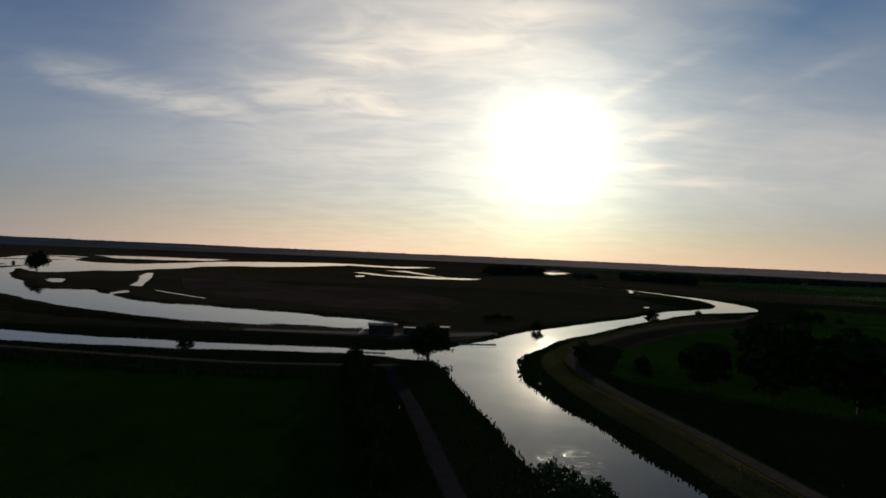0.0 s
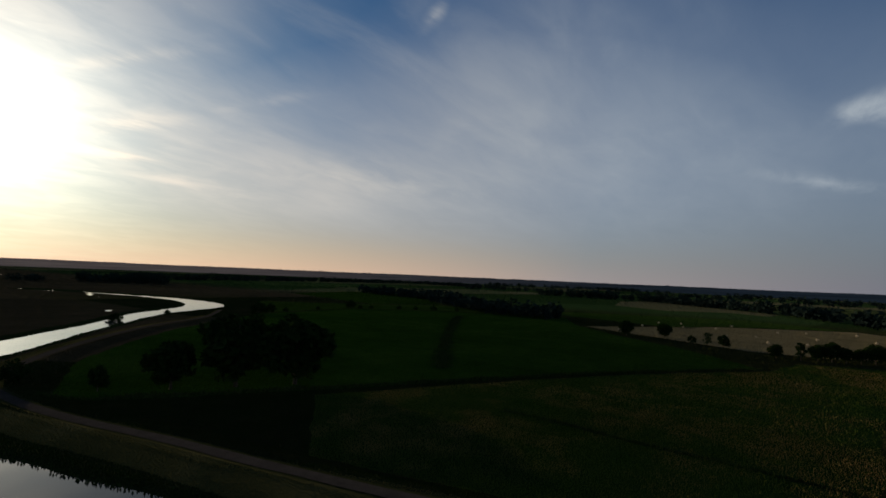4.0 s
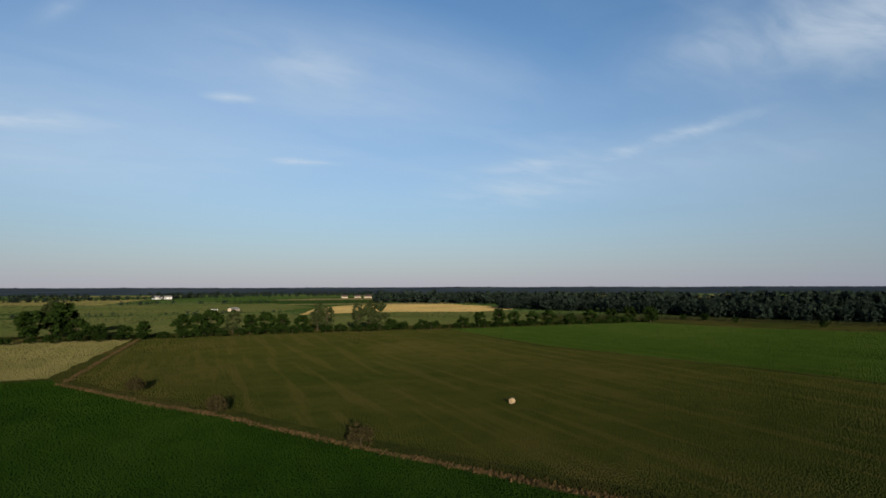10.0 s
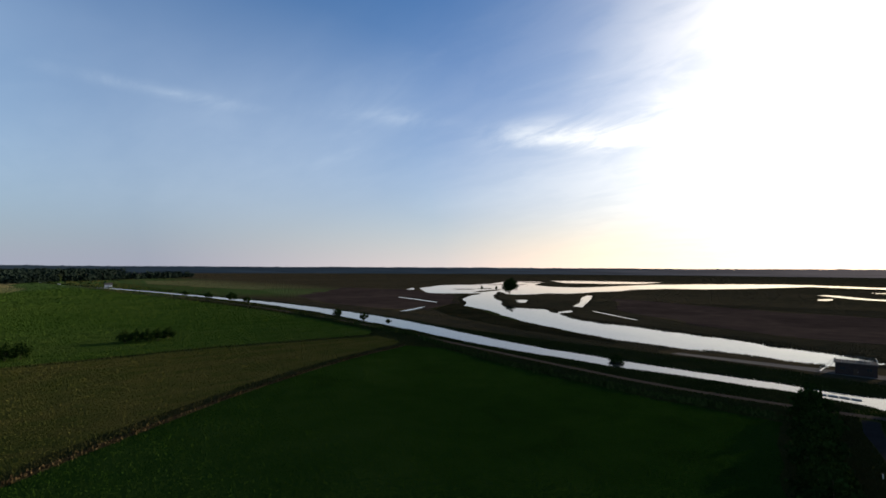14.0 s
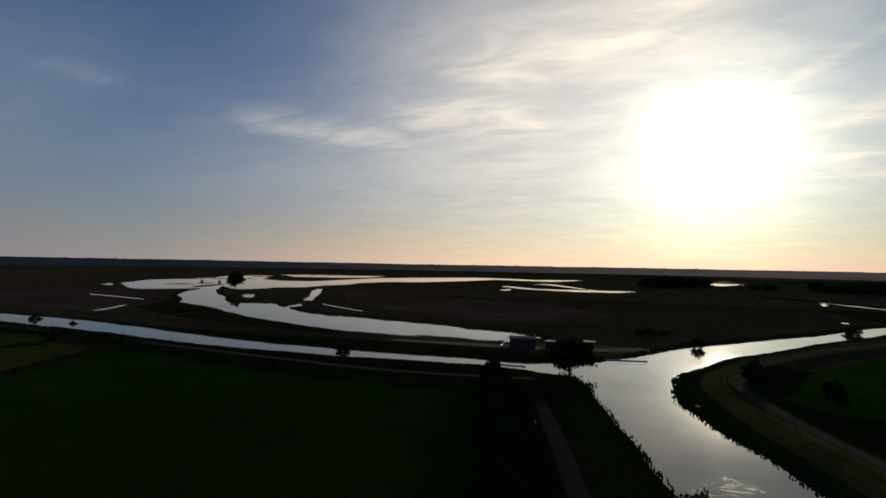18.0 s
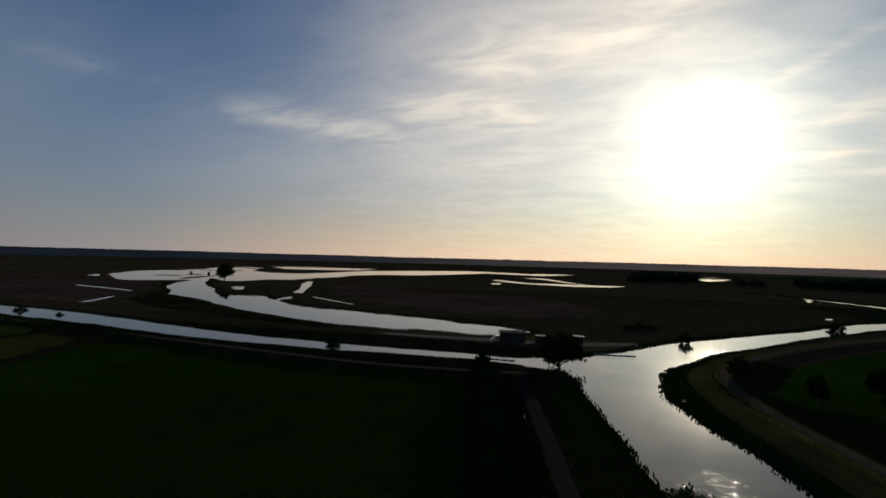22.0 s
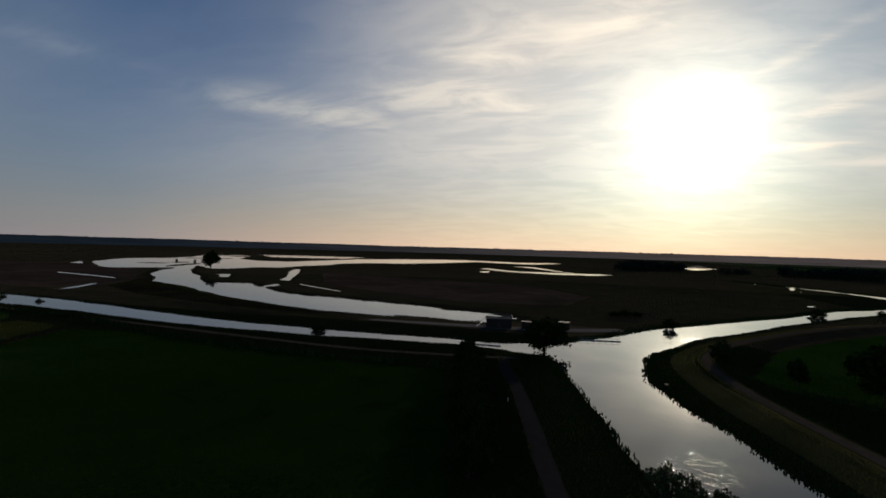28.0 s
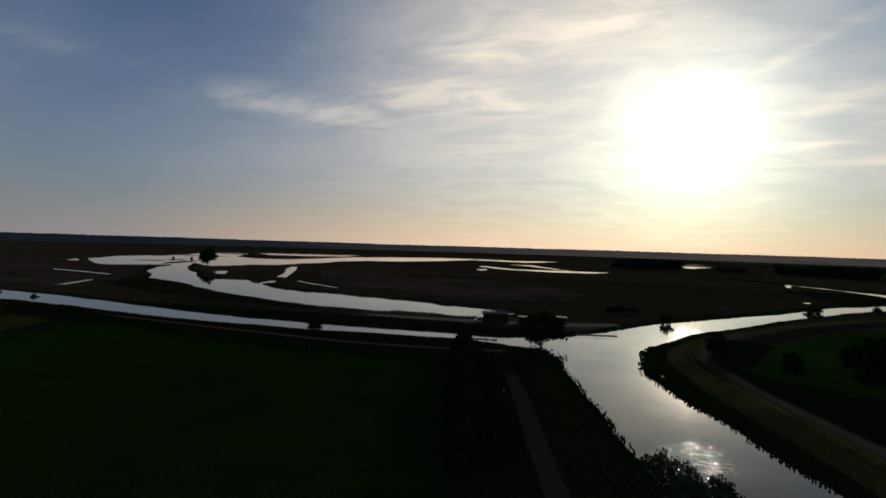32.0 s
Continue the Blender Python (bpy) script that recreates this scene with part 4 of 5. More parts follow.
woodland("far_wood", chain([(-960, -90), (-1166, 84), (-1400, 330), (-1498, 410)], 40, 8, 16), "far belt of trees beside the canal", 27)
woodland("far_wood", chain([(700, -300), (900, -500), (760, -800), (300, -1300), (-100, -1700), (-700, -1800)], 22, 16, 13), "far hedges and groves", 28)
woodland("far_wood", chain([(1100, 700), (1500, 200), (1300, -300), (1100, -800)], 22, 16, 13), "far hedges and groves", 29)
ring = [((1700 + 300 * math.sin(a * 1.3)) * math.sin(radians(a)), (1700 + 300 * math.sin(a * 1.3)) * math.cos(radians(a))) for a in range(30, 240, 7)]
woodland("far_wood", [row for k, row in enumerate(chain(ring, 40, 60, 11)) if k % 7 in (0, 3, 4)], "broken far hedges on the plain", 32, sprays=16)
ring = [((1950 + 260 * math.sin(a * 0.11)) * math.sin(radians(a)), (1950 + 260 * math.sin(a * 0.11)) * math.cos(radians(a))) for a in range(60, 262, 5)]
woodland("far_wood", [row for k, row in enumerate(chain(ring, 110, 62, 14)) if k % 6 != 4], "long dark woods across the far plain", 33, "hazed_far_leaves", sprays=24, even=0.15, coarse=1.3)
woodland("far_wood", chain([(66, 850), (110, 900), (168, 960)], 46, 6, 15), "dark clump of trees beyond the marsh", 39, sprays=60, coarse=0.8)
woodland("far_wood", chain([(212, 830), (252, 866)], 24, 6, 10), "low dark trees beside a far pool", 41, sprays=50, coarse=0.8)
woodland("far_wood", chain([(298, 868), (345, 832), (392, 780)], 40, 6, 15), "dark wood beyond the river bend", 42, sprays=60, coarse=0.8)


def far_country():
    """Upright backdrop ring of wooded distance all round, its haze painted on."""
    rng = np.random.default_rng(40)
    k = 2160
    a = np.arange(k) * 2 * math.pi / k
    clump = np.convolve(rng.random(k + 8), np.ones(9) / 9, "valid")
    tops = 30.0 + 0.7 * np.sin(a * 7 + 1) + 0.6 * np.sin(a * 23) + 3.0 * (clump - 0.5) + 1.1 * rng.random(k) + 2.2 * (rng.random(k) > 0.97)
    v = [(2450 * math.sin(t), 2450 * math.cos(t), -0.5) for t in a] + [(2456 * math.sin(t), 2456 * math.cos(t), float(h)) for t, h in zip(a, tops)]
    tagged(mesh_object("backdrop", v, [(i, (i + 1) % k, k + (i + 1) % k, k + i) for i in range(k)], "painted_far_haze"), "backdrop ring painted as hazy blue-grey woods and fields along the horizon", "horizon", kind="structure")


far_country()


# ---- standing grass ----
def blades(name, x, y, z, tall, wide, mat, label, rng, lean=0.2):
    """Upright sprays of grass: one leaning blade each, at random turns."""
    k = len(x)
    a = radians(-SUN_AZ) + rng.normal(size=k) * 0.3      # leaves turn broadside to the light
    dx, dy = np.cos(a) * wide * 0.5, np.sin(a) * wide * 0.5
    h = tall * (0.8 + 0.4 * rng.random(k))
    lx, ly = rng.normal(size=k) * lean * h, rng.normal(size=k) * lean * h
    v = np.stack([np.stack([x - dx, y - dy, z - 0.02], 1), np.stack([x + dx, y + dy, z - 0.02], 1), np.stack([x + lx, y + ly, z + h], 1)], 1).reshape(-1, 3)
    me = bpy.data.meshes.new(name)
    me.vertices.add(len(v))
    me.vertices.foreach_set("co", v.ravel())
    me.loops.add(k * 3)
    me.loops.foreach_set("vertex_index", np.arange(k * 3, dtype=np.int32))
    me.polygons.add(k)
    me.polygons.foreach_set("loop_start", np.arange(k, dtype=np.int32) * 3)
    me.update(calc_edges=True)
    me.materials.append(MATS[mat])
    return tagged(new(name, me), label, "grass", kind="stuff")


def off_tracks(x, y):
    return (signed(PATH_LINE, x, y) > 0.55) & (signed(EAST_DIKE, x, y) > -1.9) & (signed(CANAL_DIKE, x, y) > -1.4) & ~((x > -80) & (x < 24) & (y > 176) & (y < 200))


def grow_grass():
    rng = np.random.default_rng(77)
    zones = ((45, 60, 9.0, 0.2, 0.3), (60, 130, 9.0, 0.24, 0.32), (130, 260, 3.2, 0.3, 0.5), (260, 480, 0.9, 0.32, 1.1), (480, 1000, 0.06, 0.4, 5.5), (1000, 2500, 0.006, 0.8, 16.0), (2500, 4900, 0.0012, 1.6, 40.0))
    X, Y, H, W = [], [], [], []
    for r0, r1, density, tall, wide in zones:
        k = int(math.pi * (r1 * r1 - r0 * r0) * density)
        rows = max(1, int(math.sqrt(k * (r1 - r0) / (math.pi * (r1 + r0)))))
        k = k // rows * rows
        i = np.arange(k)
        r = np.sqrt((i % rows + rng.random(k)) / rows * (r1 * r1 - r0 * r0) + r0 * r0)
        a = (i // rows + rng.random(k)) / (k // rows) * 2 * math.pi
        X.append(r * np.sin(a)), Y.append(r * np.cos(a)), H.append(np.full(k, tall)), W.append(np.full(k, wide))
    X, Y, H, W = map(np.concatenate, (X, Y, H, W))
    Z = land(X, Y)
    dry = (Z > WATER_LEVEL + 0.05) & off_tracks(X, Y)
    X, Y, Z, H, W = (q[dry] for q in (X, Y, Z, H, W))
    free = np.ones(len(X), bool)
    picked = {}
    for poly, mat in FIELDS:
        i = np.where(free)[0]
        i = i[within(poly, X[i], Y[i])]
        free[i] = False
        picked.setdefault(mat, []).append(i)
    to_river = signed(RIVER, X, Y)
    on_slope = np.where(free & (signed(EAST_DIKE, X, Y) < 4.5) & (to_river < 12) & (to_river > 2.0))[0]
    free[on_slope] = False
    picked.setdefault("dike_grass", []).append(on_slope)
    for mat, groups in picked.items():
        if mat == "bare_peat":
            continue
        i = np.concatenate(groups)
        short = {"bare_peat": 0.45, "stubble": 0.8, "hay_stubble": 0.8, "dry_reed": 1.8, "dike_grass": 0.5, "meadow": 0.85, "east_meadow": 1.0, "rough_meadow": 1.1, "brown_meadow": 0.7, "light_meadow": 0.8}.get(mat, 1.0)
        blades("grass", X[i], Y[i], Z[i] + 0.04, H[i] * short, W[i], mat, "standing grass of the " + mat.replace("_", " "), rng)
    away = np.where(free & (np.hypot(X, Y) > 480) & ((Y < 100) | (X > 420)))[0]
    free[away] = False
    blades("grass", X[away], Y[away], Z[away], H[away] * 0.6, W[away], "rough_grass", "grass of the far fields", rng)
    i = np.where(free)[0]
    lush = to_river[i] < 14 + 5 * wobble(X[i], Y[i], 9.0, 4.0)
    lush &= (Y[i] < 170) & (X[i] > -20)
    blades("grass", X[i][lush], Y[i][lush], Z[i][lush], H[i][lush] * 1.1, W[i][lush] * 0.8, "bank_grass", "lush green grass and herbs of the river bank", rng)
    i = i[~lush]
    wet = (Y[i] > 172) & ((X[i] < 160) | (Y[i] > 450))
    blades("grass", X[i][wet], Y[i][wet], Z[i][wet], H[i][wet] * 0.38, W[i][wet], "marsh_grass", "low brown grass of the marsh", rng)
    i = i[~wet]
    blades("grass", X[i], Y[i], Z[i], H[i] * 1.4, W[i], "wild_grass", "rough uncut grass of the dikes", rng)


grow_grass()


def bank_reeds(line, label, mat, tall, step, rng):
    """Reed sprays along both edges of a water line."""
    p = line[:, :2]
    d = np.gradient(p, axis=0)
    d /= np.hypot(*d.T)[:, None] + 1e-9
    s = np.stack([d[:, 1], -d[:, 0]], 1)
    seg = np.hypot(*np.diff(p, axis=0).T)
    k = int(seg.sum() / step)
    u = rng.random(k) * (len(p) - 1)
    i = u.astype(int)
    f = (u - i)[:, None]
    side = np.where(rng.random(k) < 0.5, -1.0, 1.0)[:, None]
    q = p[i] * (1 - f) + p[i + 1] * f + s[i] * side * (line[i, 2:3] + rng.normal(size=(k, 1)) * 1.3 + 0.6)
    z = land(q[:, 0], q[:, 1])
    ok = (z > WATER_LEVEL - 0.2) & (z < 0.15)
    q, z = q[ok], np.maximum(z[ok], WATER_LEVEL)
    big = 1 + 0.8 * np.maximum(0, wobble(q[:, 0], q[:, 1], 6.0, 3.0))
    far = np.clip(np.hypot(q[:, 0], q[:, 1]) / 120, 1, 4)
    blades("reeds", q[:, 0], q[:, 1], z, tall * big, 0.32 * far, mat, label, rng)


reed_rng = np.random.default_rng(8)
bank_reeds(RIVER, "green reed and sedge along the river edge", "reeds", 0.36, 0.035, reed_rng)
bank_reeds(CANAL, "green reed along the canal edge", "reeds", 0.3, 0.1, reed_rng)
bank_reeds(np.column_stack([LAGOON, np.zeros(len(LAGOON))]), "brown reed along the lagoon", "dry_reeds", 0.55, 0.1, reed_rng)



def line_grass(points, label, mat, tall, width, step, rng):
    """Standing dry grass along a line."""
    q = spline([(x, y, 1) for x, y in points], step)[:, :2]
    q = np.repeat(q, 5, 0) + rng.normal(size=(len(q) * 5, 2)) * width * 0.35
    big = 1 + 0.5 * wobble(q[:, 0], q[:, 1], 4.0, 2.0)
    blades("dry_grass", q[:, 0], q[:, 1], land(q[:, 0], q[:, 1]) + 0.05, tall * big, np.full(len(q), tall * 1.2), mat, label, rng)


line_grass(DITCH, "dry brown grass along the ditch", "dry_reeds", 0.5, 1.5, 0.5, reed_rng)
line_grass([(37, -190), (35, -240), (33, -290), (31, -331)], "dry brown grass beside the hay field", "dry_reeds", 0.5, 1.4, 0.6, reed_rng)
line_grass([(50, -63), (62, -68), (80, -73), (100, -78), (130, -81), (152, -88)], "dry brown grass on the path verge", "dry_reeds", 0.28, 2.2, 0.5, reed_rng)
line_grass([(-300, 146), (-220, 140), (-173, 138), (-135, 128), (-109, 122), (-68, 117), (-29, 118)], "dark rank grass at the foot of the canal dike", "reeds", 1.0, 3.0, 0.6, reed_rng)
line_grass([(102, 52), (101, 37), (99, 22), (98.5, 8), (97, -5), (96, -14)], "dark rank grass along a shallow ditch in the pasture", "reeds", 0.5, 1.2, 0.6, reed_rng)
line_grass([(40, 130), (48, 122), (84, 99), (138, 67), (178, 41), (222, 6)], "dark rank grass in the ditch beside the meadow", "reeds", 0.8, 2.0, 0.6, reed_rng)

line_grass([(322, 205), (276, 180), (181, 122), (135, 92)], "dark rank strip across the green meadow", "reeds", 0.7, 5.0, 0.5, reed_rng)

# the confluence, the river banks and the marsh
plant("oak", -7, 146, 11.2, "dark spreading tree on the bank where canal meets river", wide=1.2)
plant("oak", -373, 446, 19, "broad dark tree on a spit between lagoon and lake", wide=1.0)
plant("bush", 37, 212, 4.5, "low dark bush at the river edge", "bush", "bush")
plant("bush", 118, 290, 5.0, "dark bush on the river bank by the bend", "bush", "bush", wide=1.3)
for x, y, h in ((18, 236, 2.6), (23, 239, 3.2), (28, 240, 2.6)):
    plant("bush", x, y, h, "low dark willow scrub in the marsh", "bush", "bush", "marsh scrub", wide=1.5)
plant("bush", 150, 300, 3.5, "dark bush on the river bank by the bend", "bush", "bush")
for k in range(14):
    u = k / 13
    plant("bush", -25 + 15 * u + 1.2 * math.sin(k * 2.3), 124 - 62 * u, 6.2 + 1.0 * math.sin(k * 1.9), "dense dark hedge bush beside the asphalt path", "bush", "bush", "hedge by the path", wide=0.8)
for x, y, h in ((12, 61, 5.5), (17, 60, 5), (14, 56, 5.5)):
    plant("shrub", x, y, h, "feathery willow bush at the river edge", "willow_bush", "bush", wide=0.8)
plant("round", 74, 113, 19.5, "huge dark round tree at the meadow corner", wide=1.1)
plant("round", 86, 105, 19, "huge dark round tree at the meadow corner", wide=1.1)
plant("round", 62, 121, 12.5, "dark round tree beside two huge ones", wide=1.1)
plant("small", 50, 130, 6.5, "small dark tree beside the dike", wide=0.8)
plant("bush", 38, 144, 5.5, "dark bush beside the dike track", "bush", "bush")
for x, y, h in ((204, 289, 8.5), (211, 286, 7), (228, 291, 3.5), (262, 296, 3), (296, 295, 7.5), (302, 290, 3.5), (310, 285, 3.5), (328, 270, 4), (338, 260, 3.5), (348, 248, 5), (360, 232, 3.5), (372, 215, 4), (384, 196, 4)):
    plant("bush", x, y, h, "dark bush in the row along the meadow edge", "bush", "bush", "bush row by the meadow")
for x, y, h in ((-555, 150, 5), (-507, 158, 6), (-451, 160, 7), (-417, 160, 5), (-292, 172, 4.5), (-260, 172, 4), (-229, 168, 3), (-82, 152, 3.4)):
    plant("bush", x, y, h, "dark bush on the canal bank", "bush", "bush", "canal bushes", wide=1.2)
for x, y, h in ((-530, 566, 5), (-505, 572, 5)):
    plant("small", x, y, h, "small tree on a low marsh island", wide=0.9)
# river path trees and the riverside hedge
for x, y, h in ((97, -80, 8), (90, -78, 8.5), (84, -80, 8), (78, -79, 9.5), (71, -78, 9), (103, -83, 7)):
    plant("birch", x, y, h, "slim tree with pale trunk in the row beside the path", group="row beside the path", wide=1.2)
plant("round", 58, -73, 7.5, "dense round tree beside the path")
plant("alder", 37, -64, 7.0, "dark bushy tree beside the path", wide=1.3)
plant("round", 116, -86, 6, "dark tree beside the path")
plant("bush", 132, -82, 4.5, "dark bush beside the path", "bush", "bush")
for k in range(17):
    plant("round", 148 + 34 * k / 16, -99 - 80 * k / 16 + 4 * math.sin(k * 2.1), 9.5 + 1.5 * math.sin(k * 1.7), "dark tree in the dense riverside row", group="riverside row", wide=1.35)
plant("oak", 191, -203, 9, "round dark tree at the field corner")
# rank herbs on the river bank below the path
herb_rng = random.Random(11)
for k, (x, y) in enumerate(((46, -38), (50, -46), (54, -49), (58, -52.5), (62, -53), (67, -55), (75, -59), (80, -57), (90, -58.5), (99, -60), (112, -62), (124, -64), (139, -67), (150, -73))):
    plant("herb", x + herb_rng.uniform(-1, 1), y + herb_rng.uniform(-1, 1), herb_rng.uniform(1.3, 2.3), "bushy green herbs on the grassy river bank", "herb_clump", "herbs", "bank herbs")
# ditch shrubs and hedge blocks in the brown meadow
plant("ditch_shrub", 16, -165, 4.5, "rounded reddish-brown shrub on the ditch", "shrub", "shrub")
plant("ditch_shrub", -4, -129, 4.5, "rounded reddish-brown shrub on the ditch", "shrub", "shrub")
plant("ditch_shrub", -27, -90, 4.5, "rounded reddish-brown shrub on the ditch", "shrub", "shrub")
for k in range(5):
    plant("bush", -208 + 0.6 * math.sin(k), -6 + 3.6 * k, 5.4, "clipped-looking dark bush in a short hedge block", "bush", "bush", "hedge block", wide=0.9)
    plant("bush", -226 + 0.6 * math.sin(k), 40 + 3.8 * k, 5.0, "clipped-looking dark bush in a short hedge block", "bush", "bush", "hedge block", wide=0.9)
# hedge and trees along the far edge of the hay and brown meadows
rng = random.Random(5)
for x, y, h, kind in ((128, -327, 6, "small"), (112, -333, 5, "small"), (103, -337, 10, "wood"), (86, -350, 15, "wood"), (78, -360, 21, "poplar"), (72, -355, 19, "wood"), (62, -342, 11, "wood"), (52, -340, 8, "small"), (40, -341, 7, "small"), (30, -338, 9, "wood"),
                      (10, -342, 12, "wood"), (2, -341, 12, "wood"), (-6, -342, 14, "wood"), (-18, -341, 14, "thin"), (-28, -340, 11, "wood"), (-38, -341, 12, "wood"), (-48, -340, 11, "wood"), (-60, -338, 10, "wood"), (-70, -337, 17, "poplar"), (-76, -336, 15, "thin"),
                      (-96, -332, 17, "poplar"), (-104, -330, 18, "poplar"), (-110, -328, 17, "thin"), (-118, -328, 7, "small"), (-128, -326, 5, "small"), (-140, -324, 6, "small"), (-150, -322, 5, "small"), (-172, -323, 7, "small"), (-184, -320, 10, "wood"), (-200, -318, 12, "wood"),
                      (-212, -316, 10, "wood"), (-226, -312, 10, "wood"), (-240, -310, 11, "wood"), (-255, -303, 8, "small"), (-270, -298, 11, "wood"), (-290, -297, 11, "wood"), (-312, -300, 12, "wood"), (-330, -294, 12, "wood")):
    plant(kind, x, y, h * 1.18, "slender tall tree rising from the field hedge" if kind in ("poplar", "thin") else "dark tree in the hedge along the field edge", group="field hedge trees", wide=1.0 if kind in ("poplar", "thin") else 1.25)
for k, (x, y) in enumerate(((-376, -300), (-380, -282), (-384, -258), (-392, -200), (-399, -150), (-404, -140), (-409, -128), (-414, -116), (-419, -104), (-424, -92))):
    plant("wood", x, y, 6 + 1.5 * math.sin(k * 2.0), "dark bush in the line before the forest", group="bushes before the forest", wide=1.6)
for k in range(9):
    plant("bush", -383 - 2.1 * k, -127 + 5.3 * k, 7.5 + 1.2 * math.sin(k * 1.7), "dense dark bush in the hedge before the forest", "bush", "bush", "hedge before the forest", wide=1.0)
# single trees and the hedge by the farm
for x, y, h, kind in ((301, 76, 9.5, "round"), (310, 57, 9, "round"), (290, 40, 5, "small"), (292, 33, 7, "thin"), (287, 25, 7, "small"), (263, 3, 7, "round"), (266, -6, 8, "alder")):
    plant(kind, x, y, h, "single dark tree at the edge of the stubble")
for k in range(11):
    plant("round", 270 + 22 * k / 10, -12 - 50 * k / 10, 8 + 1.6 * math.sin(k * 1.9), "dark tree in the dense farm hedge", group="farm hedge", wide=1.0)
for k, (x, y) in enumerate(((240, -101), (246, -108), (253, -116), (258, -126), (262, -112), (270, -120), (255, -104), (272, -132), (264, -138), (276, -112))):
    plant("wood", x, y, 12.5 + 2.5 * math.sin(k * 2.2), "tall dark tree between the farm and the dike", group="farm grove", wide=1.35)
for k in range(44):
    u = (k % 15) / 14
    out = 6 + 26 * (k // 15) + rng.uniform(-6, 8)
    x, y = 288 + 42 * u + 0.85 * out, -104 - 100 * u - 0.5 * out + rng.uniform(-4, 4)
    plant("wood", x, y, rng.uniform(10, 15.5), "tall dark tree in the grove behind the farm", group="farm grove", wide=1.2)
for k in range(46):
    x = 120 - 455 * k / 45
    y = -334 + (8 if x > -60 else 8 + (-60 - x) * 0.12) + rng.uniform(-3, 3)
    plant("small", x, y, rng.uniform(3.0, 6.5), "dark bush in the hedge along the field edge", "bush", "bush", "field hedge bushes", wide=1.7)


# ---- buildings, quay and bales ----
def box(bm, x0, y0, z0, x1, y1, z1, bevel=0.0):
    geom = bmesh.ops.create_cube(bm, size=1.0)
    for v in geom["verts"]:
        v.co = Vector(((x0 + x1) / 2 + v.co.x * (x1 - x0), (y0 + y1) / 2 + v.co.y * (y1 - y0), (z0 + z1) / 2 + v.co.z * (z1 - z0)))
    if bevel:
        edges = list({e for v in geom["verts"] for e in v.link_edges})
        bmesh.ops.bevel(bm, geom=edges, offset=bevel, segments=1, affect="EDGES")
    return bm


def solid(name, mat, parent, size, label="", bevel=0.03):
    bm = bmesh.new()
    box(bm, *size, bevel)
    return part(name, bm, mat, parent, label)


def window(parent, x, y, z, w, h, face, trim="white_paint"):
    """A window in a wall that faces -y (face 0) or +x (face 1): frame, pane, sill."""
    root = bmesh.new()
    for a0, b0, a1, b1 in ((-w / 2, -h / 2, w / 2, -h / 2 + 0.1), (-w / 2, h / 2 - 0.1, w / 2, h / 2), (-w / 2, -h / 2, -w / 2 + 0.1, h / 2), (w / 2 - 0.1, -h / 2, w / 2, h / 2), (-0.04, -h / 2, 0.04, h / 2)):
        if face == 0:
            box(root, x + a0, y - 0.06, z + b0, x + a1, y + 0.04, z + b1)
        else:
            box(root, x - 0.04, y + a0, z + b0, x + 0.06, y + a1, z + b1)
    win = part("window", root, trim, parent)
    bm = bmesh.new()
    if face == 0:
        box(bm, x - w / 2 + 0.08, y - 0.02, z - h / 2 + 0.08, x + w / 2 - 0.08, y + 0.02, z + h / 2 - 0.08)
    else:
        box(bm, x - 0.02, y - w / 2 + 0.08, z - h / 2 + 0.08, x + 0.02, y + w / 2 - 0.08, z + h / 2 - 0.08)
    part("pane", bm, "window_glass", win)


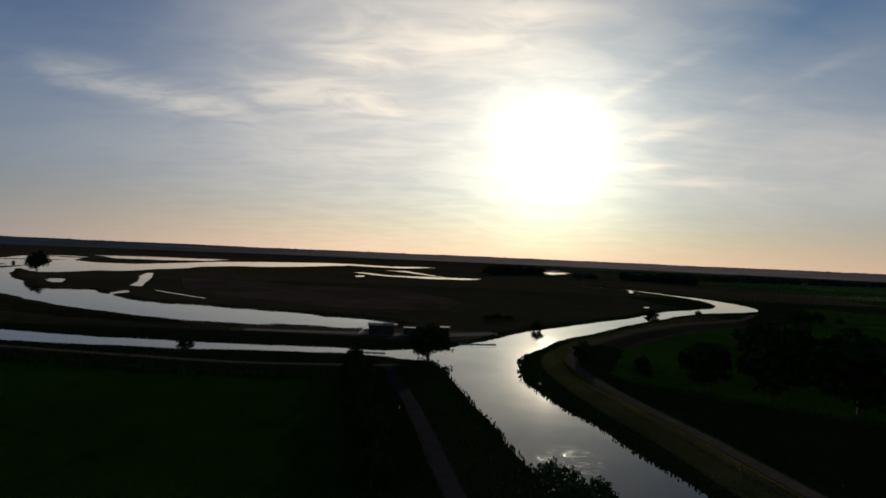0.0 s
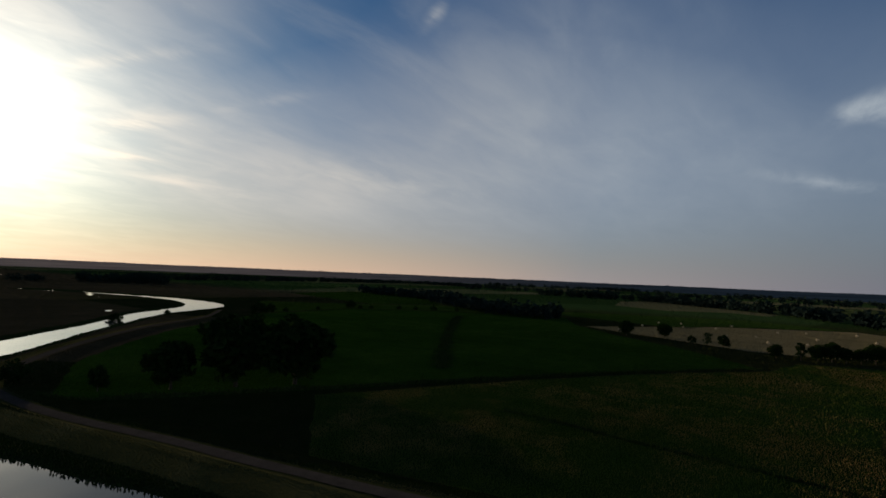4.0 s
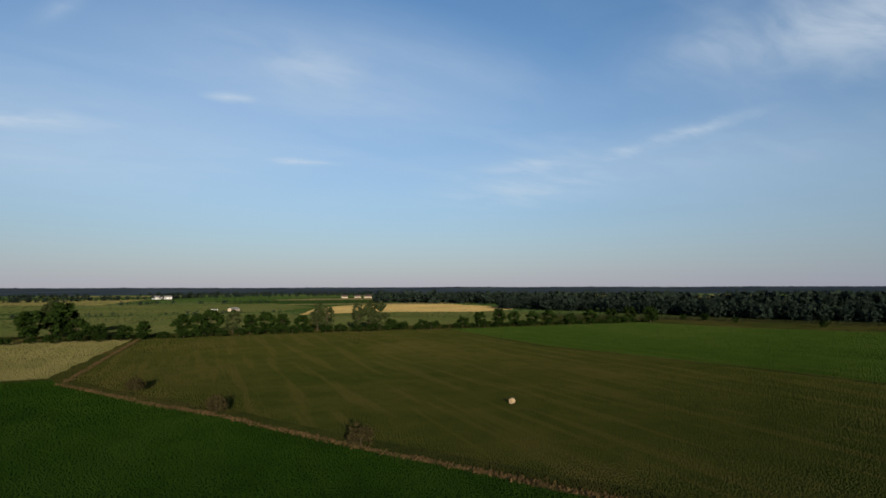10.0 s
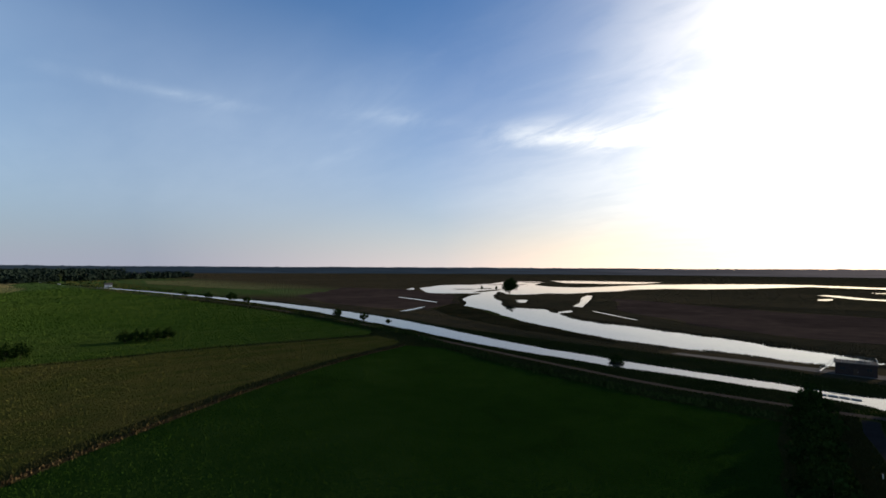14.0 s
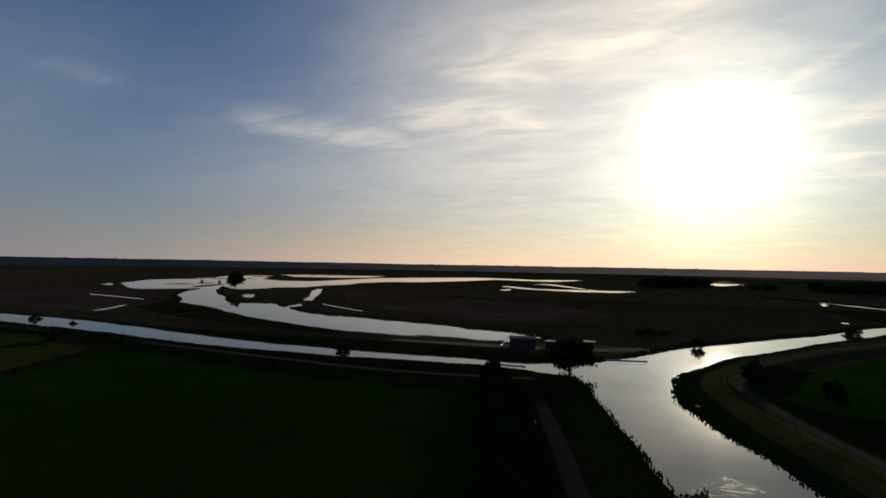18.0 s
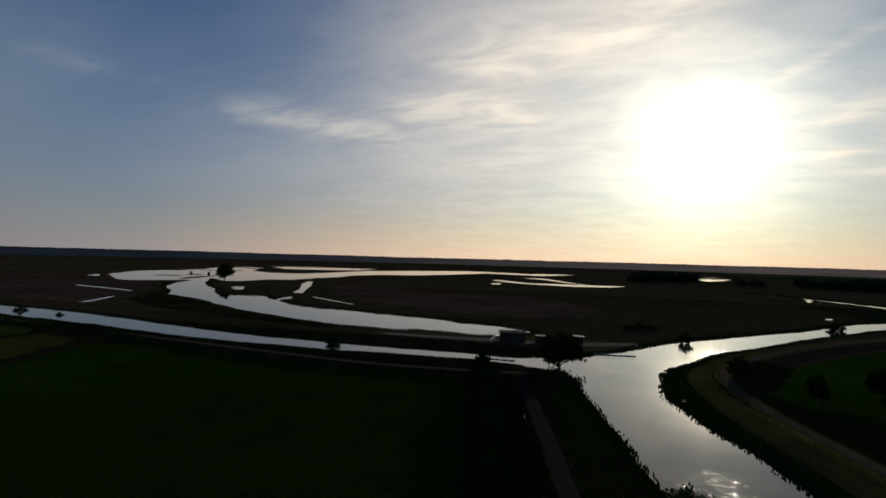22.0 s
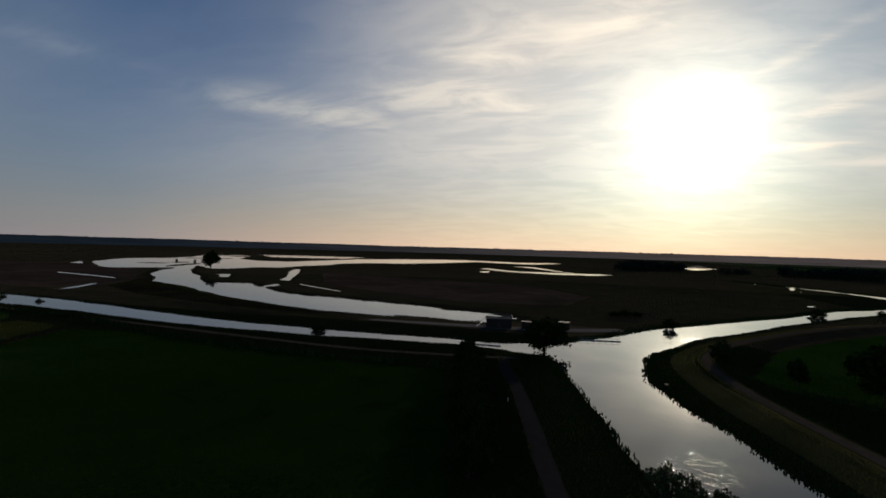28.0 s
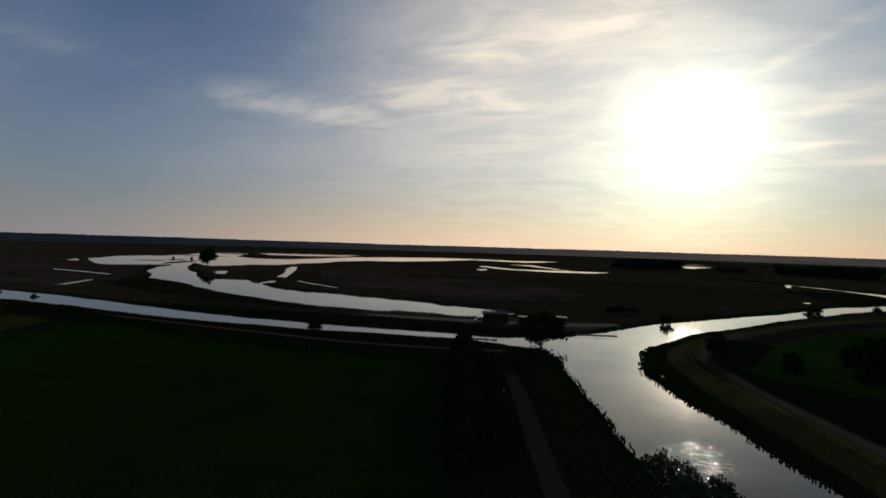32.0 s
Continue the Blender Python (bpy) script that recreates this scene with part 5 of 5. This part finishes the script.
def house(name, label, category, x, y, turn, length, width, eaves, ridge, wall, roof, gable_trim="", front=(), gable=(), door=None, chimney=False, flat=False, hipped=0.0):
    """A gabled building; its long side faces -y and the ridge runs along x before it is turned."""
    root = thing(name, label, category)
    root.matrix_basis = pose(x, y, ground_z(x, y), 0, 0, turn)
    L, D = length / 2, width / 2
    bm = bmesh.new()
    if flat:
        box(bm, -L, -D, -0.2, L, D, eaves)
        part("wall", bm, wall, root)
        bm = bmesh.new()
        box(bm, -L - 0.25, -D - 0.25, eaves, L + 0.25, D + 0.25, eaves + 0.35, 0.05)
        top = part("roof", bm, roof, root)
    else:
        low = [bm.verts.new((sx * L, sy * D, -0.2)) for sx, sy in ((-1, -1), (1, -1), (1, 1), (-1, 1))]
        high = [bm.verts.new((sx * L, sy * D, eaves)) for sx, sy in ((-1, -1), (1, -1), (1, 1), (-1, 1))]
        peak = [bm.verts.new((sx * L, 0, ridge)) for sx in (-1, 1)]
        for f in ((low[0], low[1], high[1], high[0]), (low[2], low[3], high[3], high[2]), (low[1], low[2], high[2], peak[1], high[1]), (low[3], low[0], high[0], peak[0], high[3]), (low[3], low[2], low[1], low[0])):
            bm.faces.new(f)
        part("wall", bm, wall, root)
        bm = bmesh.new()
        o, th = 0.45, 0.22
        drop = (ridge - eaves) / D * o
        for sy in (-1, 1):
            a = [(-L - o, sy * (D + o), eaves - drop + 0.05), (L + o, sy * (D + o), eaves - drop + 0.05), (L + o - hipped, 0, ridge + 0.05), (-L - o + hipped, 0, ridge + 0.05)]
            under = [bm.verts.new(p) for p in a]
            over = [bm.verts.new((p[0], p[1], p[2] + th)) for p in a]
            bm.faces.new(over), bm.faces.new(under[::-1])
            for k in range(4):
                bm.faces.new((under[k], under[(k + 1) % 4], over[(k + 1) % 4], over[k]))
        bmesh.ops.recalc_face_normals(bm, faces=bm.faces[:])
        top = part("roof", bm, roof, root)
        if gable_trim:
            for sx in (-1, 1):
                bm = bmesh.new()
                for sy in (-1, 1):
                    tube(bm, [(sx * (L + o + 0.06), sy * (D + o), eaves - drop + 0.12), (sx * (L + o + 0.06), 0, ridge + 0.12)], [0.2, 0.2], 4)
                part("barge_board", bm, gable_trim, root, "pale painted barge board")
    if chimney:
        solid("chimney", "brick_red", top, (L * 0.4, -0.35, ridge - 0.6, L * 0.4 + 0.8, 0.35, ridge + 1.1))
    for wx, wz, ww, wh in front:
        window(root, wx, -D - 0.02, wz, ww, wh, 0)
    for wy, wz, ww, wh in gable:
        window(root, L + 0.02, wy, wz, ww, wh, 1)
    if door:
        dx, dw, dh, dmat = door
        d = solid("door", dmat, root, (dx - dw / 2, -D - 0.07, -0.1, dx + dw / 2, -D + 0.02, dh), "", 0.02)
        solid("door_handle", "steel", d, (dx + dw * 0.34, -D - 0.14, 1.0, dx + dw * 0.34 + 0.12, -D - 0.06, 1.12), "", 0.01)
    return root


def turn_to_eye(x, y):
    """Turn that makes a building's long side face the middle of the place."""
    return math.degrees(math.atan2(y, x)) - 90


# farm by the river: barn with pale gable, low white shed
barn_turn = turn_to_eye(278, -78)
house("barn", "cream farm barn with pale barge boards and a grey roof", "barn", 280, -79, barn_turn - 78, 13, 9.5, 2.7, 5.4, "cream_wall", "fibre_cement", "white_paint", gable=((-2.6, 1.4, 1.3, 1.0), (2.6, 1.4, 1.3, 1.0)), door=(2.0, 2.8, 2.4, "dark_wood"))
low = house("farm_shed", "low white open-fronted shed beside the barn", "shed", 284, -100, turn_to_eye(284, -100), 11, 5, 2.1, 3.0, "white_paint", "dark_roof", front=((-4.0, 1.1, 1.6, 1.3), (-1.6, 1.1, 1.6, 1.3), (3.8, 1.1, 1.6, 1.2)), door=(1.2, 2.2, 1.9, "dark_wood"))
house("farmhouse", "dark farmhouse half hidden among trees", "house", 300, -128, turn_to_eye(300, -128) + 20, 16, 9, 3.0, 7.5, "dark_brick", "roof_tile", chimney=True, front=((-5, 1.6, 1.2, 1.3), (-2, 1.6, 1.2, 1.3), (3, 1.6, 1.2, 1.3)), door=(0.8, 1.0, 2.05, "dark_wood"))
# brick works beyond the river
brick_turn = math.degrees(math.atan2(-278 + 244, 317 - 363)) + 180
house("brick_hall", "long low red-brick hall with a rusty red roof", "hall", 346, -266, brick_turn, 52, 16, 4.2, 6.6, "brick_red", "roof_tile", front=tuple((-22 + 5.5 * k, 2.2, 2.6, 1.3) for k in range(9)), gable=((-4, 2.2, 2.2, 1.4), (0, 2.2, 2.2, 1.4), (4, 2.2, 2.2, 1.4)), door=(23.0, 2.8, 3.0, "white_paint"))
house("brick_annex", "flat red-brick annex with white windows", "hall", 316, -284, brick_turn, 16, 11, 3.6, 4.0, "brick_red", "dark_roof", flat=True, front=((-5, 2.0, 2.4, 1.2), (-1.5, 2.0, 2.4, 1.2), (2.0, 2.0, 2.4, 1.2)), door=(5.5, 1.4, 2.1, "white_paint"))
house("brick_house", "tall narrow red-brick house with a steep tiled roof", "house", 312, -306, turn_to_eye(312, -306) + 24, 11, 7.5, 6.2, 10.4, "brick_red", "roof_tile", front=((-3.4, 4.6, 1.2, 1.3), (0, 4.6, 1.2, 1.3), (3.4, 4.6, 1.2, 1.3), (-3.4, 1.7, 1.2, 1.3), (3.4, 1.7, 1.2, 1.3)), gable=((0, 4.8, 1.2, 1.3), (0, 7.6, 0.9, 0.9)), door=(0.0, 1.1, 2.05, "dark_wood"), chimney=True)
house("switch_house", "small tower-like orange-brick switch house", "switch house", 193, -377, turn_to_eye(193, -377), 4.4, 4.0, 5.2, 7.2, "orange_brick", "roof_tile", front=((0.9, 3.6, 0.7, 0.9),), door=(-0.7, 1.0, 2.05, "steel"))
# white farm buildings on the far plain
house("white_farm", "small white farm building far off among trees", "farm", -36, -672, turn_to_eye(-36, -672) + 40, 12, 7, 2.6, 4.6, "cream_wall", "fibre_cement", front=((-4, 1.4, 1.3, 1.1), (0, 1.4, 1.3, 1.1), (4.4, 1.4, 1.3, 1.1)), door=(2.4, 1.2, 2.05, "dark_wood"))
house("white_shed", "small white shed on the far plain", "shed", -14, -655, turn_to_eye(-14, -655), 6, 5, 2.2, 3.4, "white_paint", "white_paint", front=((-1.6, 1.5, 1.2, 1.0),), door=(1.6, 1.2, 2.05, "dark_wood"))
house("white_farm", "long white farm building near the far woods", "farm", 95, -1500, turn_to_eye(95, -1500), 46, 14, 5, 9, "white_paint", "fibre_cement", front=tuple((-18 + 9 * k, 2.5, 3, 1.6) for k in range(5)), door=(0.0, 3.0, 3.2, "dark_wood"))
for x, y, w in ((-430, -1380, 26), (-402, -1395, 18), (-365, -1400, 16)):
    house("red_house", "red-roofed house in the far village", "house", x, y, turn_to_eye(x, y) + 10, w, 10, 3.5, 8, "cream_wall", "roof_tile", front=((-w / 4, 1.8, 1.4, 1.4), (w / 4, 1.8, 1.4, 1.4)), door=(0.0, 1.2, 2.05, "dark_wood"), chimney=True)
house("bridge_keeper_house", "small white house at the far end of the canal", "house", -850, 128, turn_to_eye(-850, 128), 9, 7, 3.0, 5.5, "white_paint", "dark_roof", front=((-2, 1.6, 1.2, 1.2), (2, 1.6, 1.2, 1.2)), door=(0.0, 1.0, 2.05, "dark_wood"))


def railing(root, points, height, closed=False):
    """Posts and two rails, each a part."""
    pts = points + points[:1] if closed else points
    for px, py, pz in points:
        bm = bmesh.new()
        tube(bm, [(px, py, pz - 0.02), (px, py, pz + height)], [0.035, 0.035], 6)
        part("post", bm, "grey_paint", root)
    for level in (0.5, 1.0):
        bm = bmesh.new()
        for p, q in zip(pts[:-1], pts[1:]):
            tube(bm, [(p[0], p[1], p[2] + height * level), (q[0], q[1], q[2] + height * level)], [0.03, 0.03], 5)
        part("rail", bm, "grey_paint", root)


def pump_house(x, y):
    """Dark pumping station with a railed flat roof and an outside stair."""
    root = thing("pump_house", "dark brick pumping station with a white-railed flat roof", "pump house")
    root.matrix_basis = pose(x, y, ground_z(x, y) + 0.08, 0, 0, 10)
    solid("wall", "dark_brick", root, (-4.6, -2.8, -0.3, 4.6, 2.8, 3.3))
    deck = solid("roof", "concrete", root, (-4.9, -3.1, 3.3, 4.9, 3.1, 3.55), "pale concrete roof slab")
    corners = [(-4.7 + 9.4 * k / 6, -2.9, 3.55) for k in range(7)] + [(4.7, -2.9 + 5.8 * k / 3, 3.55) for k in range(1, 4)] + [(4.7 - 9.4 * k / 6, 2.9, 3.55) for k in range(1, 7)] + [(-4.7, 2.9 - 5.8 * k / 3, 3.55) for k in range(1, 3)]
    railing(root, corners, 1.05, True)
    for wx in (-3.0, 2.9):
        window(root, wx, -2.82, 1.9, 1.3, 1.1, 0, "dark_wood")
    door = solid("door", "dark_wood", root, (-0.6, -2.88, -0.05, 0.5, -2.78, 2.05), "", 0.02)
    solid("door_handle", "steel", door, (0.3, -2.96, 1.0, 0.42, -2.87, 1.12), "", 0.01)
    for k in range(12):
        solid("step", "steel", root, (-8.3 + 0.28 * k, -1.2, 0.24 * k + 0.1, -7.9 + 0.28 * k, -0.2, 0.24 * k + 0.16), "", 0.01)
    railing(root, [(-8.2, -1.25, 0.2), (-6.6, -1.25, 1.6), (-4.95, -1.25, 3.0)], 1.0)
    solid("hatch", "concrete", deck, (0.6, -0.8, 3.55, 2.4, 0.8, 3.95), "raised roof hatch", 0.04)


pump_house(-26, 184)


def control_box(x, y, w, d, h, turn, label):
    root = thing("control_cabin", label, "cabin")
    root.matrix_basis = pose(x, y, ground_z(x, y) + 0.08, 0, 0, turn)
    solid("wall", "dark_brick", root, (-w / 2, -d / 2, -0.3, w / 2, d / 2, h))
    solid("roof", "dark_roof", root, (-w / 2 - 0.2, -d / 2 - 0.2, h, w / 2 + 0.2, d / 2 + 0.2, h + 0.18))
    dr = solid("door", "dark_wood", root, (-0.5, -d / 2 - 0.06, 0.0, 0.5, -d / 2 + 0.02, 2.0), "", 0.02)
    solid("door_handle", "steel", dr, (0.28, -d / 2 - 0.13, 1.0, 0.4, -d / 2 - 0.05, 1.1), "", 0.01)


control_box(-15.5, 186, 4.4, 3.0, 2.3, 4, "low dark cabin beside the pumping station")
control_box(-2.5, 189, 3.6, 3.0, 2.6, -4, "dark cabin at the end of the quay")


def gauge_post(x, y):
    root = thing("gauge_post", "white water gauge post on the quay", "post")
    root.matrix_basis = pose(x, y, ground_z(x, y) + 0.05)
    bm = bmesh.new()
    tube(bm, [(0, 0, -0.3), (0, 0, 2.0)], [0.14, 0.12], 8)
    part("pole", bm, "grey_paint", root)
    solid("board", "grey_paint", root, (-0.2, -0.18, 1.2, 0.2, -0.12, 2.1), "white gauge board", 0.01)


gauge_post(-11.5, 184)


def float_boom(x0, y0, x1, y1, k, label):
    """Floating barrier: pontoons with posts and a rail."""
    root = thing("float_boom", label, "boom")
    root.matrix_basis = pose(x0, y0, WATER_LEVEL)
    for i in range(k):
        a, c = i / k, (i + 0.92) / k
        bm = bmesh.new()
        tube(bm, [((x1 - x0) * a, (y1 - y0) * a, 0.08), ((x1 - x0) * c, (y1 - y0) * c, 0.08)], [0.22, 0.22], 8)
        part("float", bm, "grey_paint", root)
        bm = bmesh.new()
        px, py = (x1 - x0) * (a + c) / 2, (y1 - y0) * (a + c) / 2
        tube(bm, [(px, py, 0.2), (px, py, 1.0)], [0.04, 0.04], 6)
        part("post", bm, "grey_paint", root)
    bm = bmesh.new()
    tube(bm, [(0, 0, 0.95), (x1 - x0, y1 - y0, 0.95)], [0.035, 0.035], 5)
    part("rail", bm, "grey_paint", root)


float_boom(2.5, 171.5, 16, 174, 7, "white floating boom across the river edge")
float_boom(-31, 150.5, -20, 150.5, 5, "white floating boom in the canal")


def bale(x, y, turn, label):
    """A round bale lying on its rim: drum, two rolled ends."""
    root = thing("hay_bale", label, "hay bale", "hay bales")
    root.matrix_basis = pose(x, y, 0.05, 0, 0, turn)
    r, half = 0.64, 0.6
    bm = bmesh.new()
    prof = [(-half, r * 0.9), (-half * 0.86, r), (-half * 0.3, r * 1.015), (half * 0.3, r * 1.015), (half * 0.86, r), (half, r * 0.9)]
    loops = [[bm.verts.new((px, math.cos(k * math.pi / 14) * pr, r * 0.97 + math.sin(k * math.pi / 14) * pr * (0.97 if math.sin(k * math.pi / 14) < 0 else 1))) for k in range(28)] for px, pr in prof]
    for a, c in zip(loops[:-1], loops[1:]):
        for k in range(28):
            bm.faces.new((a[k], a[(k + 1) % 28], c[(k + 1) % 28], c[k]))
    part("wrap", bm, "straw_wrap", root, "", True)
    for side in (-1, 1):
        bm = bmesh.new()
        rings = [[bm.verts.new((side * (half + 0.05 * (1 - f) + 0.012 * (j % 2)), math.cos(k * math.pi / 14) * r * 0.9 * f, r * 0.97 + math.sin(k * math.pi / 14) * r * 0.9 * f)) for k in range(28)] for j, f in enumerate((1.0, 0.8, 0.6, 0.4, 0.2))]
        for a, c in zip(rings[:-1], rings[1:]):
            for k in range(28):
                bm.faces.new((a[k], a[(k + 1) % 28], c[(k + 1) % 28], c[k]))
        bm.faces.new(rings[-1])
        bmesh.ops.recalc_face_normals(bm, faces=bm.faces[:])
        part("rolled_end", bm, "straw_wrap", root)


bale(-70.5, -106, 20, "pale wrapped round hay bale on the brown meadow")
bale(-127, -4, 75, "pale wrapped round hay bale on the brown meadow")
for k in range(22):
    bale(330 + 13.0 * (k * 7 % 10) + 3 * math.sin(k * 2.7), 88 - 26.0 * (k // 3) - 6 * math.sin(k * 1.3), 40 * k, "round hay bale on the far stubble field")


def marker(x, y):
    root = thing("marker_post", "small white marker post beside the path", "post")
    root.matrix_basis = pose(x, y, ground_z(x, y))
    bm = bmesh.new()
    tube(bm, [(0, 0, -0.2), (0, 0, 0.75)], [0.07, 0.06], 7)
    part("pole", bm, "white_paint", root)
    solid("cap", "dark_roof", root, (-0.08, -0.08, 0.75, 0.08, 0.08, 0.82), "", 0.01)


marker(50.5, -66.5)


def landing_board(x, y, turn):
    """A weathered landing board on two stakes at the water's edge."""
    root = thing("landing_board", "weathered wooden landing board on stakes at the river edge", "landing board")
    root.matrix_basis = pose(x, y, max(ground_z(x, y), WATER_LEVEL) + 0.25, 0, 0, turn)
    for k in range(4):
        solid("plank", "dark_wood", root, (-0.9, -0.34 + 0.18 * k, 0.0, 0.9, -0.18 + 0.18 * k, 0.05), "", 0.01)
    for px in (-0.75, 0.75):
        bm = bmesh.new()
        tube(bm, [(px, 0, -0.9), (px, 0, 0.0)], [0.06, 0.06], 7)
        part("stake", bm, "dark_wood", root)


landing_board(21.0, 119.2, 80)
marker(-10.7, 95.4)


def parked_car(x, y, turn):
    """A dark estate car: body, glazed cabin, four wheels, two lamps."""
    root = thing("car", "dark car parked beside the barn", "car")
    root.matrix_basis = pose(x, y, ground_z(x, y), 0, 0, turn)
    solid("body", "car_paint", root, (-2.1, -0.85, 0.3, 2.1, 0.85, 0.95), "", 0.12)
    cabin = solid("cabin", "window_glass", root, (-1.7, -0.75, 0.92, 1.0, 0.75, 1.42), "dark glazed cabin", 0.15)
    solid("roof", "car_paint", cabin, (-1.5, -0.66, 1.4, 0.75, 0.66, 1.47), "", 0.03)
    for wx in (-1.35, 1.35):
        for wy in (-0.82, 0.82):
            bm = bmesh.new()
            tube(bm, [(wx, wy - 0.1, 0.32), (wx, wy + 0.1, 0.32)], [0.32, 0.32], 14)
            wheel = part("wheel", bm, "dark_roof", root)
            bm = bmesh.new()
            tube(bm, [(wx, wy - 0.12, 0.32), (wx, wy + 0.12, 0.32)], [0.18, 0.18], 10)
            part("rim", bm, "steel", wheel)
    for wy in (-0.6, 0.6):
        solid("headlight", "white_paint", root, (2.05, wy - 0.16, 0.62, 2.13, wy + 0.16, 0.76), "", 0.02)


parked_car(285, -66, 75)
